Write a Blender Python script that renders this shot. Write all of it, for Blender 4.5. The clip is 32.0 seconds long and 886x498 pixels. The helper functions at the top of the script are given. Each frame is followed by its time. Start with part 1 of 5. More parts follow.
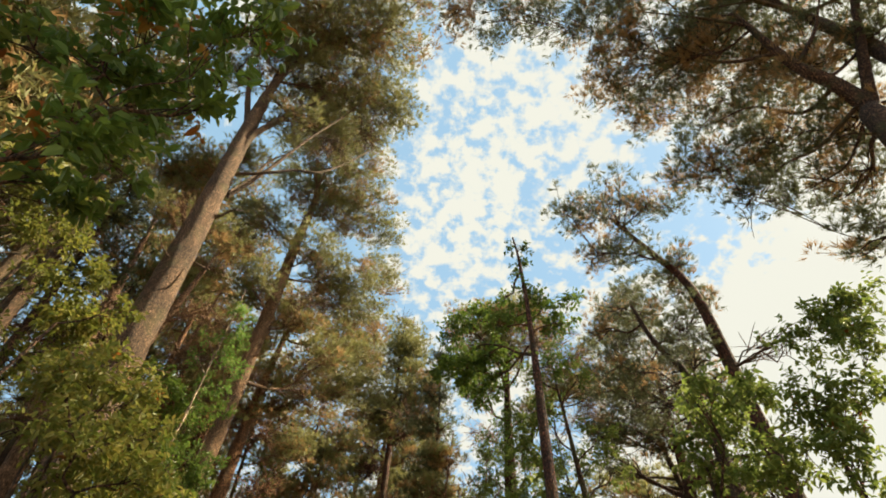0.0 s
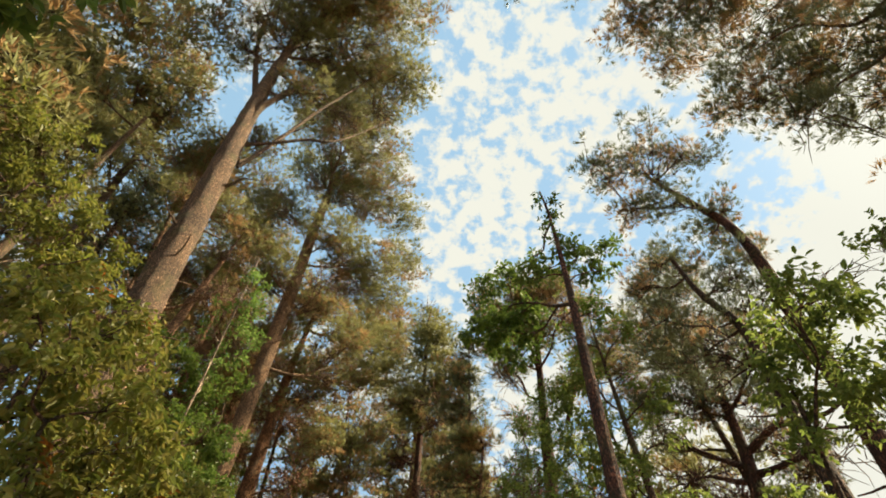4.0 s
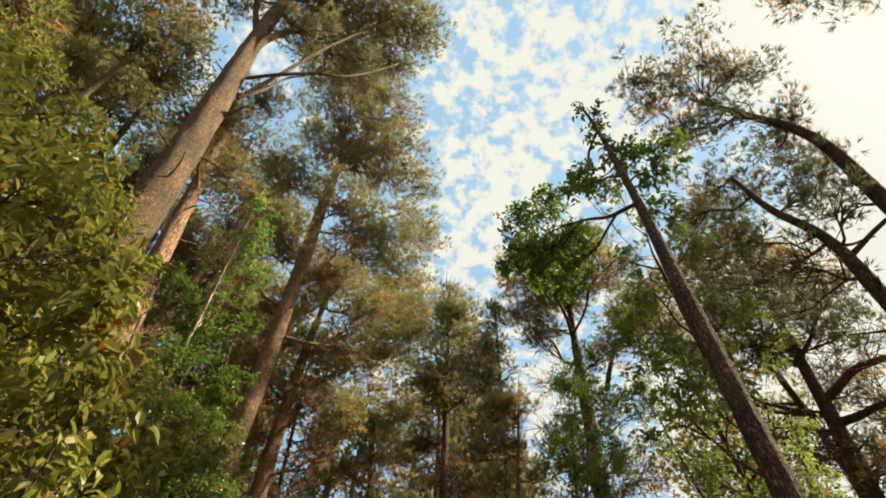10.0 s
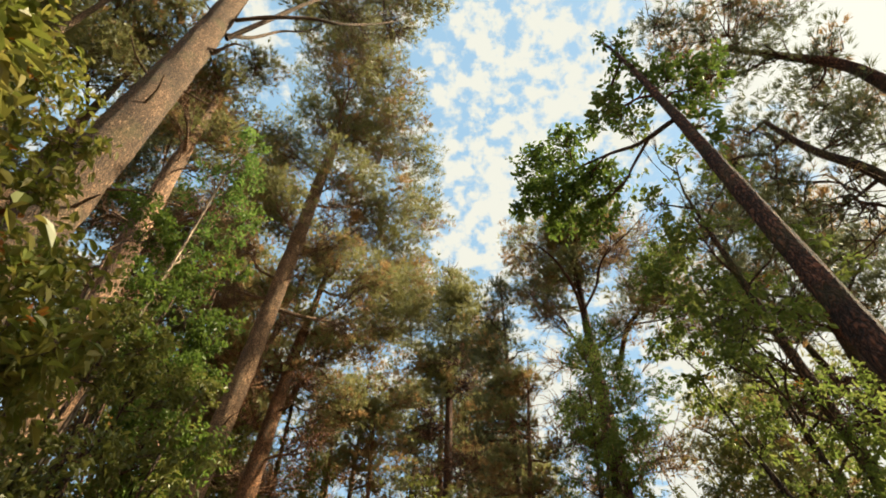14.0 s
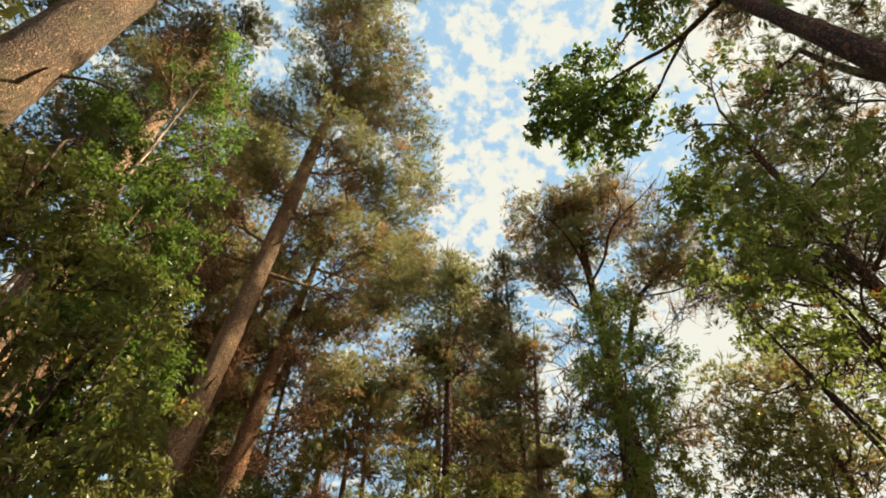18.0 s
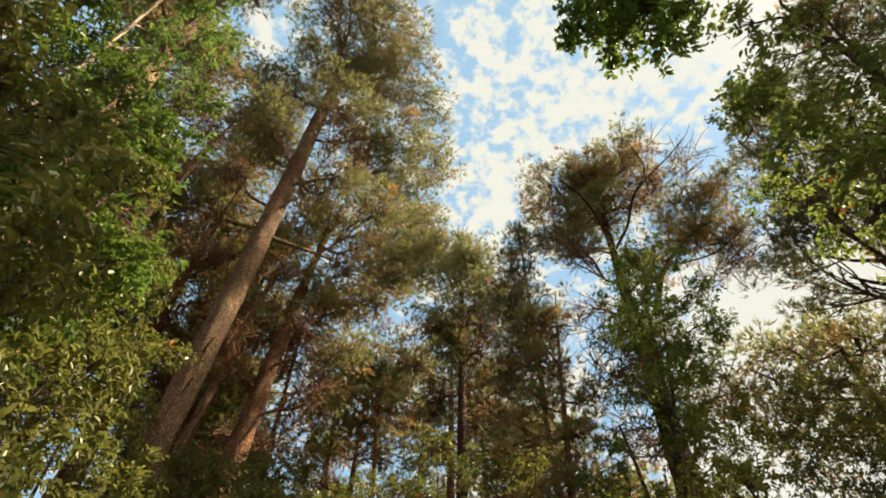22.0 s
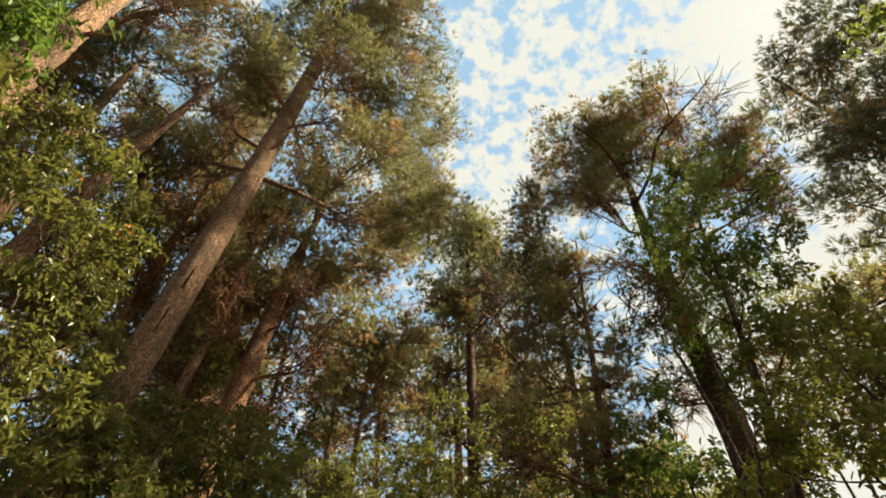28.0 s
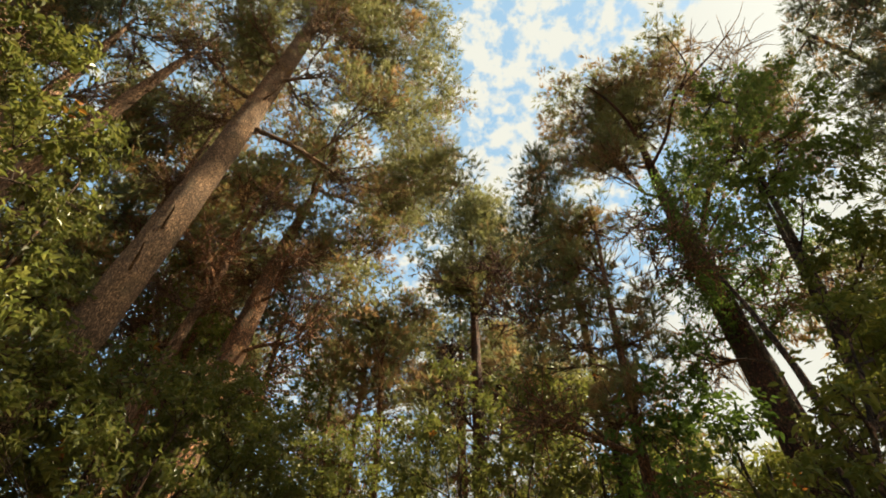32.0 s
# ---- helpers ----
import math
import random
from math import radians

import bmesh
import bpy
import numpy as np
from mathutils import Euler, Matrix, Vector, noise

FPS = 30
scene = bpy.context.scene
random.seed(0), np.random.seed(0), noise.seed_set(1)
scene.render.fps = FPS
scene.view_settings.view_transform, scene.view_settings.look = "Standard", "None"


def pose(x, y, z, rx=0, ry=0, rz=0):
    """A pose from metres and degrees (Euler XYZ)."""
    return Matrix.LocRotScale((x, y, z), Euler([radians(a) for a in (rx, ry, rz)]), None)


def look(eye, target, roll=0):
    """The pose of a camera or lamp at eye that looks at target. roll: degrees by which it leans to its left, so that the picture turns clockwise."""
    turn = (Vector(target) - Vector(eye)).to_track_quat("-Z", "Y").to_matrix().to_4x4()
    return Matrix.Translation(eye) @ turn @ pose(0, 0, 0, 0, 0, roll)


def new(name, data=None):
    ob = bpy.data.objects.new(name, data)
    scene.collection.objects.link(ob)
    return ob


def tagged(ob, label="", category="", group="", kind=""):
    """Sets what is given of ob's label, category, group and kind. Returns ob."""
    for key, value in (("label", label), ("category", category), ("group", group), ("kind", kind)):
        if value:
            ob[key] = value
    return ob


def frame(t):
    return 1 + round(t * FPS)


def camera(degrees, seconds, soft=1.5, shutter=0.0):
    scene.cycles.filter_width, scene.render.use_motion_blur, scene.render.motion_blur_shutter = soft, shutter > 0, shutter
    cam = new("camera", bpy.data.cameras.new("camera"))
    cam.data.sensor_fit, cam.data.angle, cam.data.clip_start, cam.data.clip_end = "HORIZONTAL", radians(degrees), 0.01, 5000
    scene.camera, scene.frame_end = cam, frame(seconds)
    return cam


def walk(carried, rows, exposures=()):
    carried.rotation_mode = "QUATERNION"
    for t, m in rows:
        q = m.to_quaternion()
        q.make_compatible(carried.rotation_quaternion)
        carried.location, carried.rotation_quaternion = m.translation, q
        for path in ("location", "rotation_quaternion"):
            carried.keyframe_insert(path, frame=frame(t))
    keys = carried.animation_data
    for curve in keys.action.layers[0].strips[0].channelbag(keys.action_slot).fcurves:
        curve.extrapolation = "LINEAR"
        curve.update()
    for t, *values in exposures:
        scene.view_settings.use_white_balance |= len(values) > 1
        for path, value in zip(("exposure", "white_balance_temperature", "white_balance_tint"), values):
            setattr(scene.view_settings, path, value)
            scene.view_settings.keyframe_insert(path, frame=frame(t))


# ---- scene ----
cam = camera(81.4, 32.0, soft=1.8)
METRES, EYE, TILT, LEAN, TURN = 14.0, 1.6, 48.5, -2.0, 0.0
ROWS = [
    (0.0, 0.0, 0.0, 0.0, 0.0, -0.0, 0.0),
    (0.5, 0.0003, 0.0092, -0.0121, 0.24, 0.04, 0.4),
    (1.0, 0.0003, 0.019, -0.0229, 0.55, 0.06, 0.82),
    (1.5, -0.0011, 0.0281, -0.0338, 0.97, 0.07, 1.23),
    (2.0, -0.0037, 0.0373, -0.0462, 1.33, 0.16, 1.66),
    (2.5, -0.0057, 0.0464, -0.0565, 1.63, 0.17, 2.02),
    (3.0, -0.0068, 0.055, -0.0678, 1.9, 0.21, 2.35),
    (3.5, -0.0069, 0.0637, -0.08, 2.08, 0.28, 2.68),
    (5.5, -0.0204, 0.1041, -0.1268, 3.14, 0.39, 3.92),
    (6.0, -0.0244, 0.1133, -0.138, 3.29, 0.42, 4.16),
    (6.5, -0.0279, 0.1232, -0.1496, 3.4, 0.46, 4.38),
    (7.0, -0.0322, 0.1341, -0.1604, 3.51, 0.47, 4.58),
    (7.5, -0.0374, 0.1445, -0.1717, 3.61, 0.46, 4.76),
    (8.0, -0.0437, 0.1557, -0.1832, 3.68, 0.5, 4.91),
    (8.5, -0.0486, 0.167, -0.1932, 3.74, 0.45, 5.05),
    (9.0, -0.0527, 0.178, -0.2044, 3.68, 0.46, 5.14),
    (9.5, -0.0556, 0.1897, -0.2163, 3.62, 0.49, 5.24),
    (10.0, -0.0588, 0.2014, -0.2263, 3.62, 0.43, 5.29),
    (10.5, -0.0631, 0.2118, -0.2374, 3.58, 0.48, 5.34),
    (11.0, -0.0682, 0.2227, -0.2475, 3.52, 0.5, 5.36),
    (11.5, -0.0719, 0.2328, -0.2566, 3.5, 0.46, 5.35),
    (12.0, -0.0748, 0.2425, -0.2681, 3.41, 0.52, 5.35),
    (12.5, -0.0767, 0.2527, -0.28, 3.38, 0.58, 5.37),
    (13.0, -0.079, 0.2634, -0.2914, 3.43, 0.55, 5.41),
    (13.5, -0.0828, 0.2737, -0.3041, 3.5, 0.58, 5.45),
    (14.0, -0.0874, 0.2838, -0.3155, 3.51, 0.61, 5.49),
    (14.5, -0.0906, 0.2942, -0.3267, 3.49, 0.6, 5.48),
    (16.5, -0.1075, 0.3355, -0.384, 3.2, 0.84, 5.45),
    (17.0, -0.1118, 0.3466, -0.3947, 3.16, 0.85, 5.4),
    (17.5, -0.1148, 0.3577, -0.4058, 3.12, 0.86, 5.35),
    (18.0, -0.1166, 0.3686, -0.4177, 3.04, 0.91, 5.28),
    (18.5, -0.1189, 0.3802, -0.4283, 3.05, 0.91, 5.27),
    (19.0, -0.1236, 0.3906, -0.4396, 3.14, 0.91, 5.32),
    (19.5, -0.1302, 0.4006, -0.4526, 3.24, 1.01, 5.32),
    (20.0, -0.1356, 0.4116, -0.4629, 3.4, 1.03, 5.34),
    (20.5, -0.1395, 0.4214, -0.4746, 3.41, 1.05, 5.47),
    (21.0, -0.1416, 0.4332, -0.4871, 3.48, 1.13, 5.58),
    (21.5, -0.1449, 0.4434, -0.4988, 3.66, 1.17, 5.76),
    (22.0, -0.1491, 0.4531, -0.5107, 3.81, 1.25, 5.91),
    (22.5, -0.1538, 0.4632, -0.5217, 3.91, 1.32, 6.06),
    (23.0, -0.1575, 0.4721, -0.5298, 3.93, 1.33, 6.14),
    (23.5, -0.1609, 0.4812, -0.5404, 3.9, 1.33, 6.21),
    (24.0, -0.1639, 0.4918, -0.5516, 3.82, 1.38, 6.26),
    (24.5, -0.1671, 0.503, -0.5621, 3.86, 1.38, 6.32),
    (25.0, -0.1713, 0.5126, -0.5726, 3.88, 1.4, 6.38),
    (25.5, -0.1765, 0.5221, -0.5832, 3.85, 1.48, 6.38),
    (27.5, -0.1892, 0.5603, -0.6247, 3.73, 1.52, 6.52),
    (28.0, -0.1928, 0.5694, -0.6357, 3.77, 1.54, 6.53),
    (28.5, -0.197, 0.5788, -0.647, 3.78, 1.6, 6.54),
    (29.0, -0.2003, 0.5889, -0.6573, 3.78, 1.6, 6.54),
    (29.5, -0.2031, 0.5989, -0.6689, 3.73, 1.61, 6.55),
    (30.0, -0.2049, 0.6092, -0.6813, 3.72, 1.67, 6.58),
    (30.5, -0.2081, 0.6194, -0.6922, 3.84, 1.7, 6.63),
    (31.0, -0.212, 0.629, -0.703, 3.88, 1.75, 6.66),
    (31.5, -0.2166, 0.6384, -0.7132, 3.82, 1.79, 6.64),
    (32.0, -0.2202, 0.6483, -0.7218, 3.69, 1.75, 6.61),
]
walk(cam, [(t, pose(0, 0, EYE, TILT, LEAN, TURN) @ pose(METRES * x, METRES * y, METRES * z, 90 + pitch, roll, yaw)) for t, x, y, z, yaw, pitch, roll in ROWS])

# ---- sky, sun and exposure ----
SUN_ELEVATION, SUN_AZIMUTH = 47.0, 74.0
SUN_WAY = Vector((math.sin(radians(SUN_AZIMUTH)) * math.cos(radians(SUN_ELEVATION)),
                  math.cos(radians(SUN_AZIMUTH)) * math.cos(radians(SUN_ELEVATION)),
                  math.sin(radians(SUN_ELEVATION))))
scene.view_settings.exposure = 1.53
scene.view_settings.use_white_balance = True
scene.view_settings.white_balance_temperature, scene.view_settings.white_balance_tint = 6850, 4


def make_world():
    world = bpy.data.worlds.new("sky")
    scene.world = world
    world.use_nodes = True
    nt = world.node_tree
    nt.nodes.clear()

    def N(kind, operation=""):
        node = nt.nodes.new(kind)
        if operation:
            node.operation = operation
        return node

    link = nt.links.new
    coord = N("ShaderNodeTexCoord")
    sep = N("ShaderNodeSeparateXYZ")
    link(coord.outputs["Generated"], sep.inputs[0])
    high = N("ShaderNodeMath", operation="MAXIMUM")
    link(sep.outputs[2], high.inputs[0])
    high.inputs[1].default_value = 0.0
    bowl = N("ShaderNodeMath", operation="ADD")
    link(high.outputs[0], bowl.inputs[0])
    bowl.inputs[1].default_value = 0.35
    high = bowl
    flat = N("ShaderNodeCombineXYZ")
    for axis in (0, 1):
        div = N("ShaderNodeMath", operation="DIVIDE")
        link(sep.outputs[axis], div.inputs[0])
        link(high.outputs[0], div.inputs[1])
        link(div.outputs[0], flat.inputs[axis])
    # cloudlets: small puffs, thinned out by a broad coverage
    puff = N("ShaderNodeTexNoise")
    puff.inputs["Scale"].default_value = 30.0
    puff.inputs["Detail"].default_value = 8.0
    puff.inputs["Roughness"].default_value = 0.6
    puff.inputs["Distortion"].default_value = 0.1
    link(flat.outputs[0], puff.inputs["Vector"])
    cover = N("ShaderNodeTexNoise")
    cover.inputs["Scale"].default_value = 3.0
    cover.inputs["Detail"].default_value = 3.0
    link(flat.outputs[0], cover.inputs["Vector"])
    scaled = N("ShaderNodeMath", operation="MULTIPLY_ADD")
    link(cover.outputs[0], scaled.inputs[0])
    scaled.inputs[1].default_value, scaled.inputs[2].default_value = 0.75, -0.345
    total = N("ShaderNodeMath", operation="ADD")
    link(puff.outputs[0], total.inputs[0])
    link(scaled.outputs[0], total.inputs[1])
    # the veil of bright cloud round the sun
    dot = N("ShaderNodeVectorMath", operation="DOT_PRODUCT")
    link(coord.outputs["Generated"], dot.inputs[0])
    dot.inputs[1].default_value = SUN_WAY
    near = N("ShaderNodeMapRange")
    near.interpolation_type = "SMOOTHSTEP"
    near.inputs["From Min"].default_value, near.inputs["From Max"].default_value = 0.92, 0.99
    link(dot.outputs["Value"], near.inputs["Value"])
    veil = N("ShaderNodeMath", operation="MULTIPLY_ADD")
    link(near.outputs[0], veil.inputs[0])
    veil.inputs[1].default_value = 0.30
    link(total.outputs[0], veil.inputs[2])
    # the cloud thins out away from the sun
    clear = N("ShaderNodeMapRange")
    clear.interpolation_type = "SMOOTHSTEP"
    clear.inputs["From Min"].default_value, clear.inputs["From Max"].default_value = -0.4, -0.08
    clear.inputs["To Min"].default_value, clear.inputs["To Max"].default_value = -0.14, 0.0
    link(sep.outputs[0], clear.inputs["Value"])
    thinned = N("ShaderNodeMath", operation="ADD")
    link(veil.outputs[0], thinned.inputs[0])
    link(clear.outputs[0], thinned.inputs[1])
    ramp = N("ShaderNodeMapRange")
    ramp.interpolation_type = "SMOOTHSTEP"
    ramp.inputs["From Min"].default_value, ramp.inputs["From Max"].default_value = 0.43, 0.60
    # haze whitens the sky towards the horizon
    low = N("ShaderNodeMapRange")
    low.interpolation_type = "SMOOTHSTEP"
    low.inputs["From Min"].default_value, low.inputs["From Max"].default_value = 0.72, 0.50
    low.inputs["To Max"].default_value = 0.4
    link(sep.outputs[2], low.inputs["Value"])
    sunward = N("ShaderNodeMapRange")
    sunward.interpolation_type = "SMOOTHSTEP"
    sunward.inputs["From Min"].default_value, sunward.inputs["From Max"].default_value = 0.2, 0.5
    link(sep.outputs[0], sunward.inputs["Value"])
    glare = N("ShaderNodeMath", operation="MULTIPLY")
    link(low.outputs[0], glare.inputs[0])
    link(sunward.outputs[0], glare.inputs[1])
    milky = N("ShaderNodeMath", operation="ADD")
    link(thinned.outputs[0], milky.inputs[0])
    link(glare.outputs[0], milky.inputs[1])
    link(milky.outputs[0], ramp.inputs["Value"])
    sky = N("ShaderNodeTexSky")
    sky.sky_type, sky.sun_disc = "NISHITA", False
    sky.sun_elevation, sky.sun_rotation = radians(SUN_ELEVATION), radians(SUN_AZIMUTH)
    sky.air_density, sky.dust_density, sky.ozone_density = 1.0, 1.2, 1.0
    blue = N("ShaderNodeBackground")
    # thin haze lightens the blue
    dim = N("ShaderNodeMixRGB")
    dim.blend_type = "MULTIPLY"
    dim.inputs[0].default_value = 1.0
    dim.inputs[2].default_value = (0.15, 0.15, 0.15, 1)
    link(sky.outputs[0], dim.inputs[1])
    haze = N("ShaderNodeMixRGB")
    haze.inputs[0].default_value = 0.75
    haze.inputs[2].default_value = (0.39, 0.62, 0.86, 1)
    link(dim.outputs[0], haze.inputs[1])
    link(haze.outputs[0], blue.inputs[0])
    blue.inputs[1].default_value = 0.405
    bright = N("ShaderNodeMath", operation="MULTIPLY_ADD")
    link(near.outputs[0], bright.inputs[0])
    bright.inputs[1].default_value, bright.inputs[2].default_value = 0.04, 0.35
    white = N("ShaderNodeBackground")
    white.inputs[0].default_value = (0.90, 0.89, 0.84, 1)
    link(bright.outputs[0], white.inputs[1])
    mix = N("ShaderNodeMixShader")
    link(ramp.outputs[0], mix.inputs[0])
    link(blue.outputs[0], mix.inputs[1])
    link(white.outputs[0], mix.inputs[2])
    out = N("ShaderNodeOutputWorld")
    link(mix.outputs[0], out.inputs[0])


make_world()
sun = new("sun", bpy.data.lights.new("sun", "SUN"))
sun.data.energy, sun.data.angle, sun.data.color = 5.5, radians(4.0), (1.0, 0.84, 0.60)
sun.matrix_basis = look(SUN_WAY * 60, (0, 0, 0))


# ---- materials ----
def node_material(name):
    m = bpy.data.materials.new(name)
    m.use_nodes = True
    nt = m.node_tree
    return m, nt, nt.nodes["Principled BSDF"]


def bark_material(name, dark, light, scale=9.0, moss=0.0, stretch=0.28):
    """Plated bark: stretched cells with deep cracks, grain, and a little moss."""
    m, nt, bsdf = node_material(name)
    N, link = nt.nodes.new, nt.links.new
    coord = N("ShaderNodeTexCoord")
    mapping = N("ShaderNodeMapping")
    mapping.inputs["Scale"].default_value = (1, 1, stretch)
    link(coord.outputs["Object"], mapping.inputs["Vector"])
    warp = N("ShaderNodeTexNoise")
    warp.inputs["Scale"].default_value, warp.inputs["Detail"].default_value = scale * 0.8, 3
    link(mapping.outputs[0], warp.inputs["Vector"])
    shift = N("ShaderNodeMixRGB")
    shift.blend_type = "ADD"
    shift.inputs[0].default_value = 0.17
    link(mapping.outputs[0], shift.inputs[1])
    link(warp.outputs["Color"], shift.inputs[2])
    cells = N("ShaderNodeTexVoronoi")
    cells.feature = "DISTANCE_TO_EDGE"
    cells.inputs["Scale"].default_value = scale
    link(shift.outputs[0], cells.inputs["Vector"])
    tone = N("ShaderNodeTexVoronoi")
    tone.inputs["Scale"].default_value = scale
    link(shift.outputs[0], tone.inputs["Vector"])
    grain = N("ShaderNodeTexNoise")
    grain.inputs["Scale"].default_value, grain.inputs["Detail"].default_value = scale * 2.2, 8
    link(mapping.outputs[0], grain.inputs["Vector"])
    crack = N("ShaderNodeValToRGB")
    crack.color_ramp.elements[0].color, crack.color_ramp.elements[1].color = (*[c * 0.6 for c in dark], 1), (*light, 1)
    crack.color_ramp.elements[0].position, crack.color_ramp.elements[1].position = 0.0, 0.3
    mid = crack.color_ramp.elements.new(0.1)
    mid.color = (*dark, 1)
    link(cells.outputs["Distance"], crack.inputs[0])
    plate = N("ShaderNodeMixRGB")
    plate.blend_type = "OVERLAY"
    plate.inputs[0].default_value = 0.25
    link(crack.outputs[0], plate.inputs[1])
    link(tone.outputs["Color"], plate.inputs[2])
    keep = N("ShaderNodeMixRGB")
    keep.blend_type = "COLOR"
    keep.inputs[0].default_value = 1.0
    link(plate.outputs[0], keep.inputs[1])
    keep.inputs[2].default_value = (*light, 1)
    fine = N("ShaderNodeMixRGB")
    fine.blend_type = "OVERLAY"
    fine.inputs[0].default_value = 0.85
    link(keep.outputs[0], fine.inputs[1])
    contrast = N("ShaderNodeMapRange")
    contrast.inputs["From Min"].default_value, contrast.inputs["From Max"].default_value = 0.28, 0.72
    link(grain.outputs["Fac"], contrast.inputs["Value"])
    link(contrast.outputs[0], fine.inputs[2])
    # broad weathering: greyed and rusty stretches
    age = N("ShaderNodeTexNoise")
    age.inputs["Scale"].default_value, age.inputs["Detail"].default_value = 1.1, 6
    link(coord.outputs["Object"], age.inputs["Vector"])
    weather = N("ShaderNodeValToRGB")
    weather.color_ramp.elements[0].color, weather.color_ramp.elements[1].color = (0.62, 0.55, 0.5, 1), (1.15, 1.0, 0.9, 1)
    weather.color_ramp.elements[0].position, weather.color_ramp.elements[1].position = 0.36, 0.62
    link(age.outputs["Fac"], weather.inputs[0])
    worn = N("ShaderNodeMixRGB")
    worn.blend_type = "MULTIPLY"
    worn.inputs[0].default_value = 1.0
    link(fine.outputs[0], worn.inputs[1])
    link(weather.outputs[0], worn.inputs[2])
    last = worn.outputs[0]
    if moss:
        patch = N("ShaderNodeTexNoise")
        patch.inputs["Scale"].default_value, patch.inputs["Detail"].default_value = 1.6, 5
        link(coord.outputs["Object"], patch.inputs["Vector"])
        limit = N("ShaderNodeMapRange")
        limit.inputs["From Min"].default_value, limit.inputs["From Max"].default_value = 0.52, 0.66
        limit.inputs["To Max"].default_value = moss
        link(patch.outputs["Fac"], limit.inputs["Value"])
        green = N("ShaderNodeMixRGB")
        link(limit.outputs[0], green.inputs[0])
        link(last, green.inputs[1])
        green.inputs[2].default_value = (0.10, 0.11, 0.035, 1)
        last = green.outputs[0]
    link(last, bsdf.inputs["Base Color"])
    bsdf.inputs["Roughness"].default_value = 0.92
    height = N("ShaderNodeMath")
    height.operation = "MULTIPLY_ADD"
    link(grain.outputs["Fac"], height.inputs[0])
    height.inputs[1].default_value = 0.5
    clip = N("ShaderNodeMath")
    clip.operation = "MINIMUM"
    link(cells.outputs["Distance"], clip.inputs[0])
    clip.inputs[1].default_value = 0.25
    link(clip.outputs[0], height.inputs[2])
    bump = N("ShaderNodeBump")
    bump.inputs["Strength"].default_value, bump.inputs["Distance"].default_value = 1.0, 0.07
    link(height.outputs[0], bump.inputs["Height"])
    link(bump.outputs[0], bsdf.inputs["Normal"])
    return m


def leaf_material(name, colours, rough=0.45, glow_through=0.35, spec=0.4):
    """Leaves or needles: a spread of hues from leaf to leaf, veins of tone, light passing through."""
    m, nt, bsdf = node_material(name)
    N, link = nt.nodes.new, nt.links.new
    geo = N("ShaderNodeNewGeometry")
    ramp = N("ShaderNodeValToRGB")
    els = ramp.color_ramp.elements
    for i, c in enumerate(colours):
        el = els[i] if i < 2 else els.new(0.5)
        el.color = (*c, 1)
    for i, el in enumerate(sorted(range(len(colours)))):
        els[i].position = i / (len(colours) - 1)
    for i, c in enumerate(colours):
        els[i].color = (*c, 1)
    link(geo.outputs["Random Per Island"], ramp.inputs[0])
    coord = N("ShaderNodeTexCoord")
    patch = N("ShaderNodeTexNoise")
    patch.inputs["Scale"].default_value, patch.inputs["Detail"].default_value = 1.3, 4
    link(coord.outputs["Object"], patch.inputs["Vector"])
    value = N("ShaderNodeMapRange")
    value.inputs["From Min"].default_value, value.inputs["From Max"].default_value = 0.3, 0.7
    value.inputs["To Min"].default_value, value.inputs["To Max"].default_value = 0.7, 1.3
    link(patch.outputs["Fac"], value.inputs["Value"])
    hsv = N("ShaderNodeHueSaturation")
    link(ramp.outputs[0], hsv.inputs["Color"])
    link(value.outputs[0], hsv.inputs["Value"])
    link(hsv.outputs[0], bsdf.inputs["Base Color"])
    bsdf.inputs["Roughness"].default_value = rough
    bsdf.inputs["Specular IOR Level"].default_value = spec
    through_leaf = N("ShaderNodeBsdfTranslucent")
    link(hsv.outputs[0], through_leaf.inputs[0])
    mix = N("ShaderNodeMixShader")
    mix.inputs[0].default_value = glow_through
    link(bsdf.outputs[0], mix.inputs[1])
    link(through_leaf.outputs[0], mix.inputs[2])
    link(mix.outputs[0], nt.nodes["Material Output"].inputs["Surface"])
    return m


def ground_material():
    m, nt, bsdf = node_material("forest_floor")
    N, link = nt.nodes.new, nt.links.new
    coord = N("ShaderNodeTexCoord")
    litter = N("ShaderNodeTexVoronoi")
    litter.inputs["Scale"].default_value = 14
    link(coord.outputs["Object"], litter.inputs["Vector"])
    broad = N("ShaderNodeTexNoise")
    broad.inputs["Scale"].default_value, broad.inputs["Detail"].default_value = 0.5, 8
    link(coord.outputs["Object"], broad.inputs["Vector"])
    ramp = N("ShaderNodeValToRGB")
    ramp.color_ramp.elements[0].color, ramp.color_ramp.elements[1].color = (0.05, 0.035, 0.02, 1), (0.16, 0.11, 0.06, 1)
    link(broad.outputs["Fac"], ramp.inputs[0])
    over = N("ShaderNodeMixRGB")
    over.blend_type = "OVERLAY"
    over.inputs[0].default_value = 0.5
    link(ramp.outputs[0], over.inputs[1])
    link(litter.outputs["Distance"], over.inputs[2])
    link(over.outputs[0], bsdf.inputs["Base Color"])
    bsdf.inputs["Roughness"].default_value = 0.95
    bump = N("ShaderNodeBump")
    bump.inputs["Distance"].default_value = 0.05
    link(litter.outputs["Distance"], bump.inputs["Height"])
    link(bump.outputs[0], bsdf.inputs["Normal"])
    return m


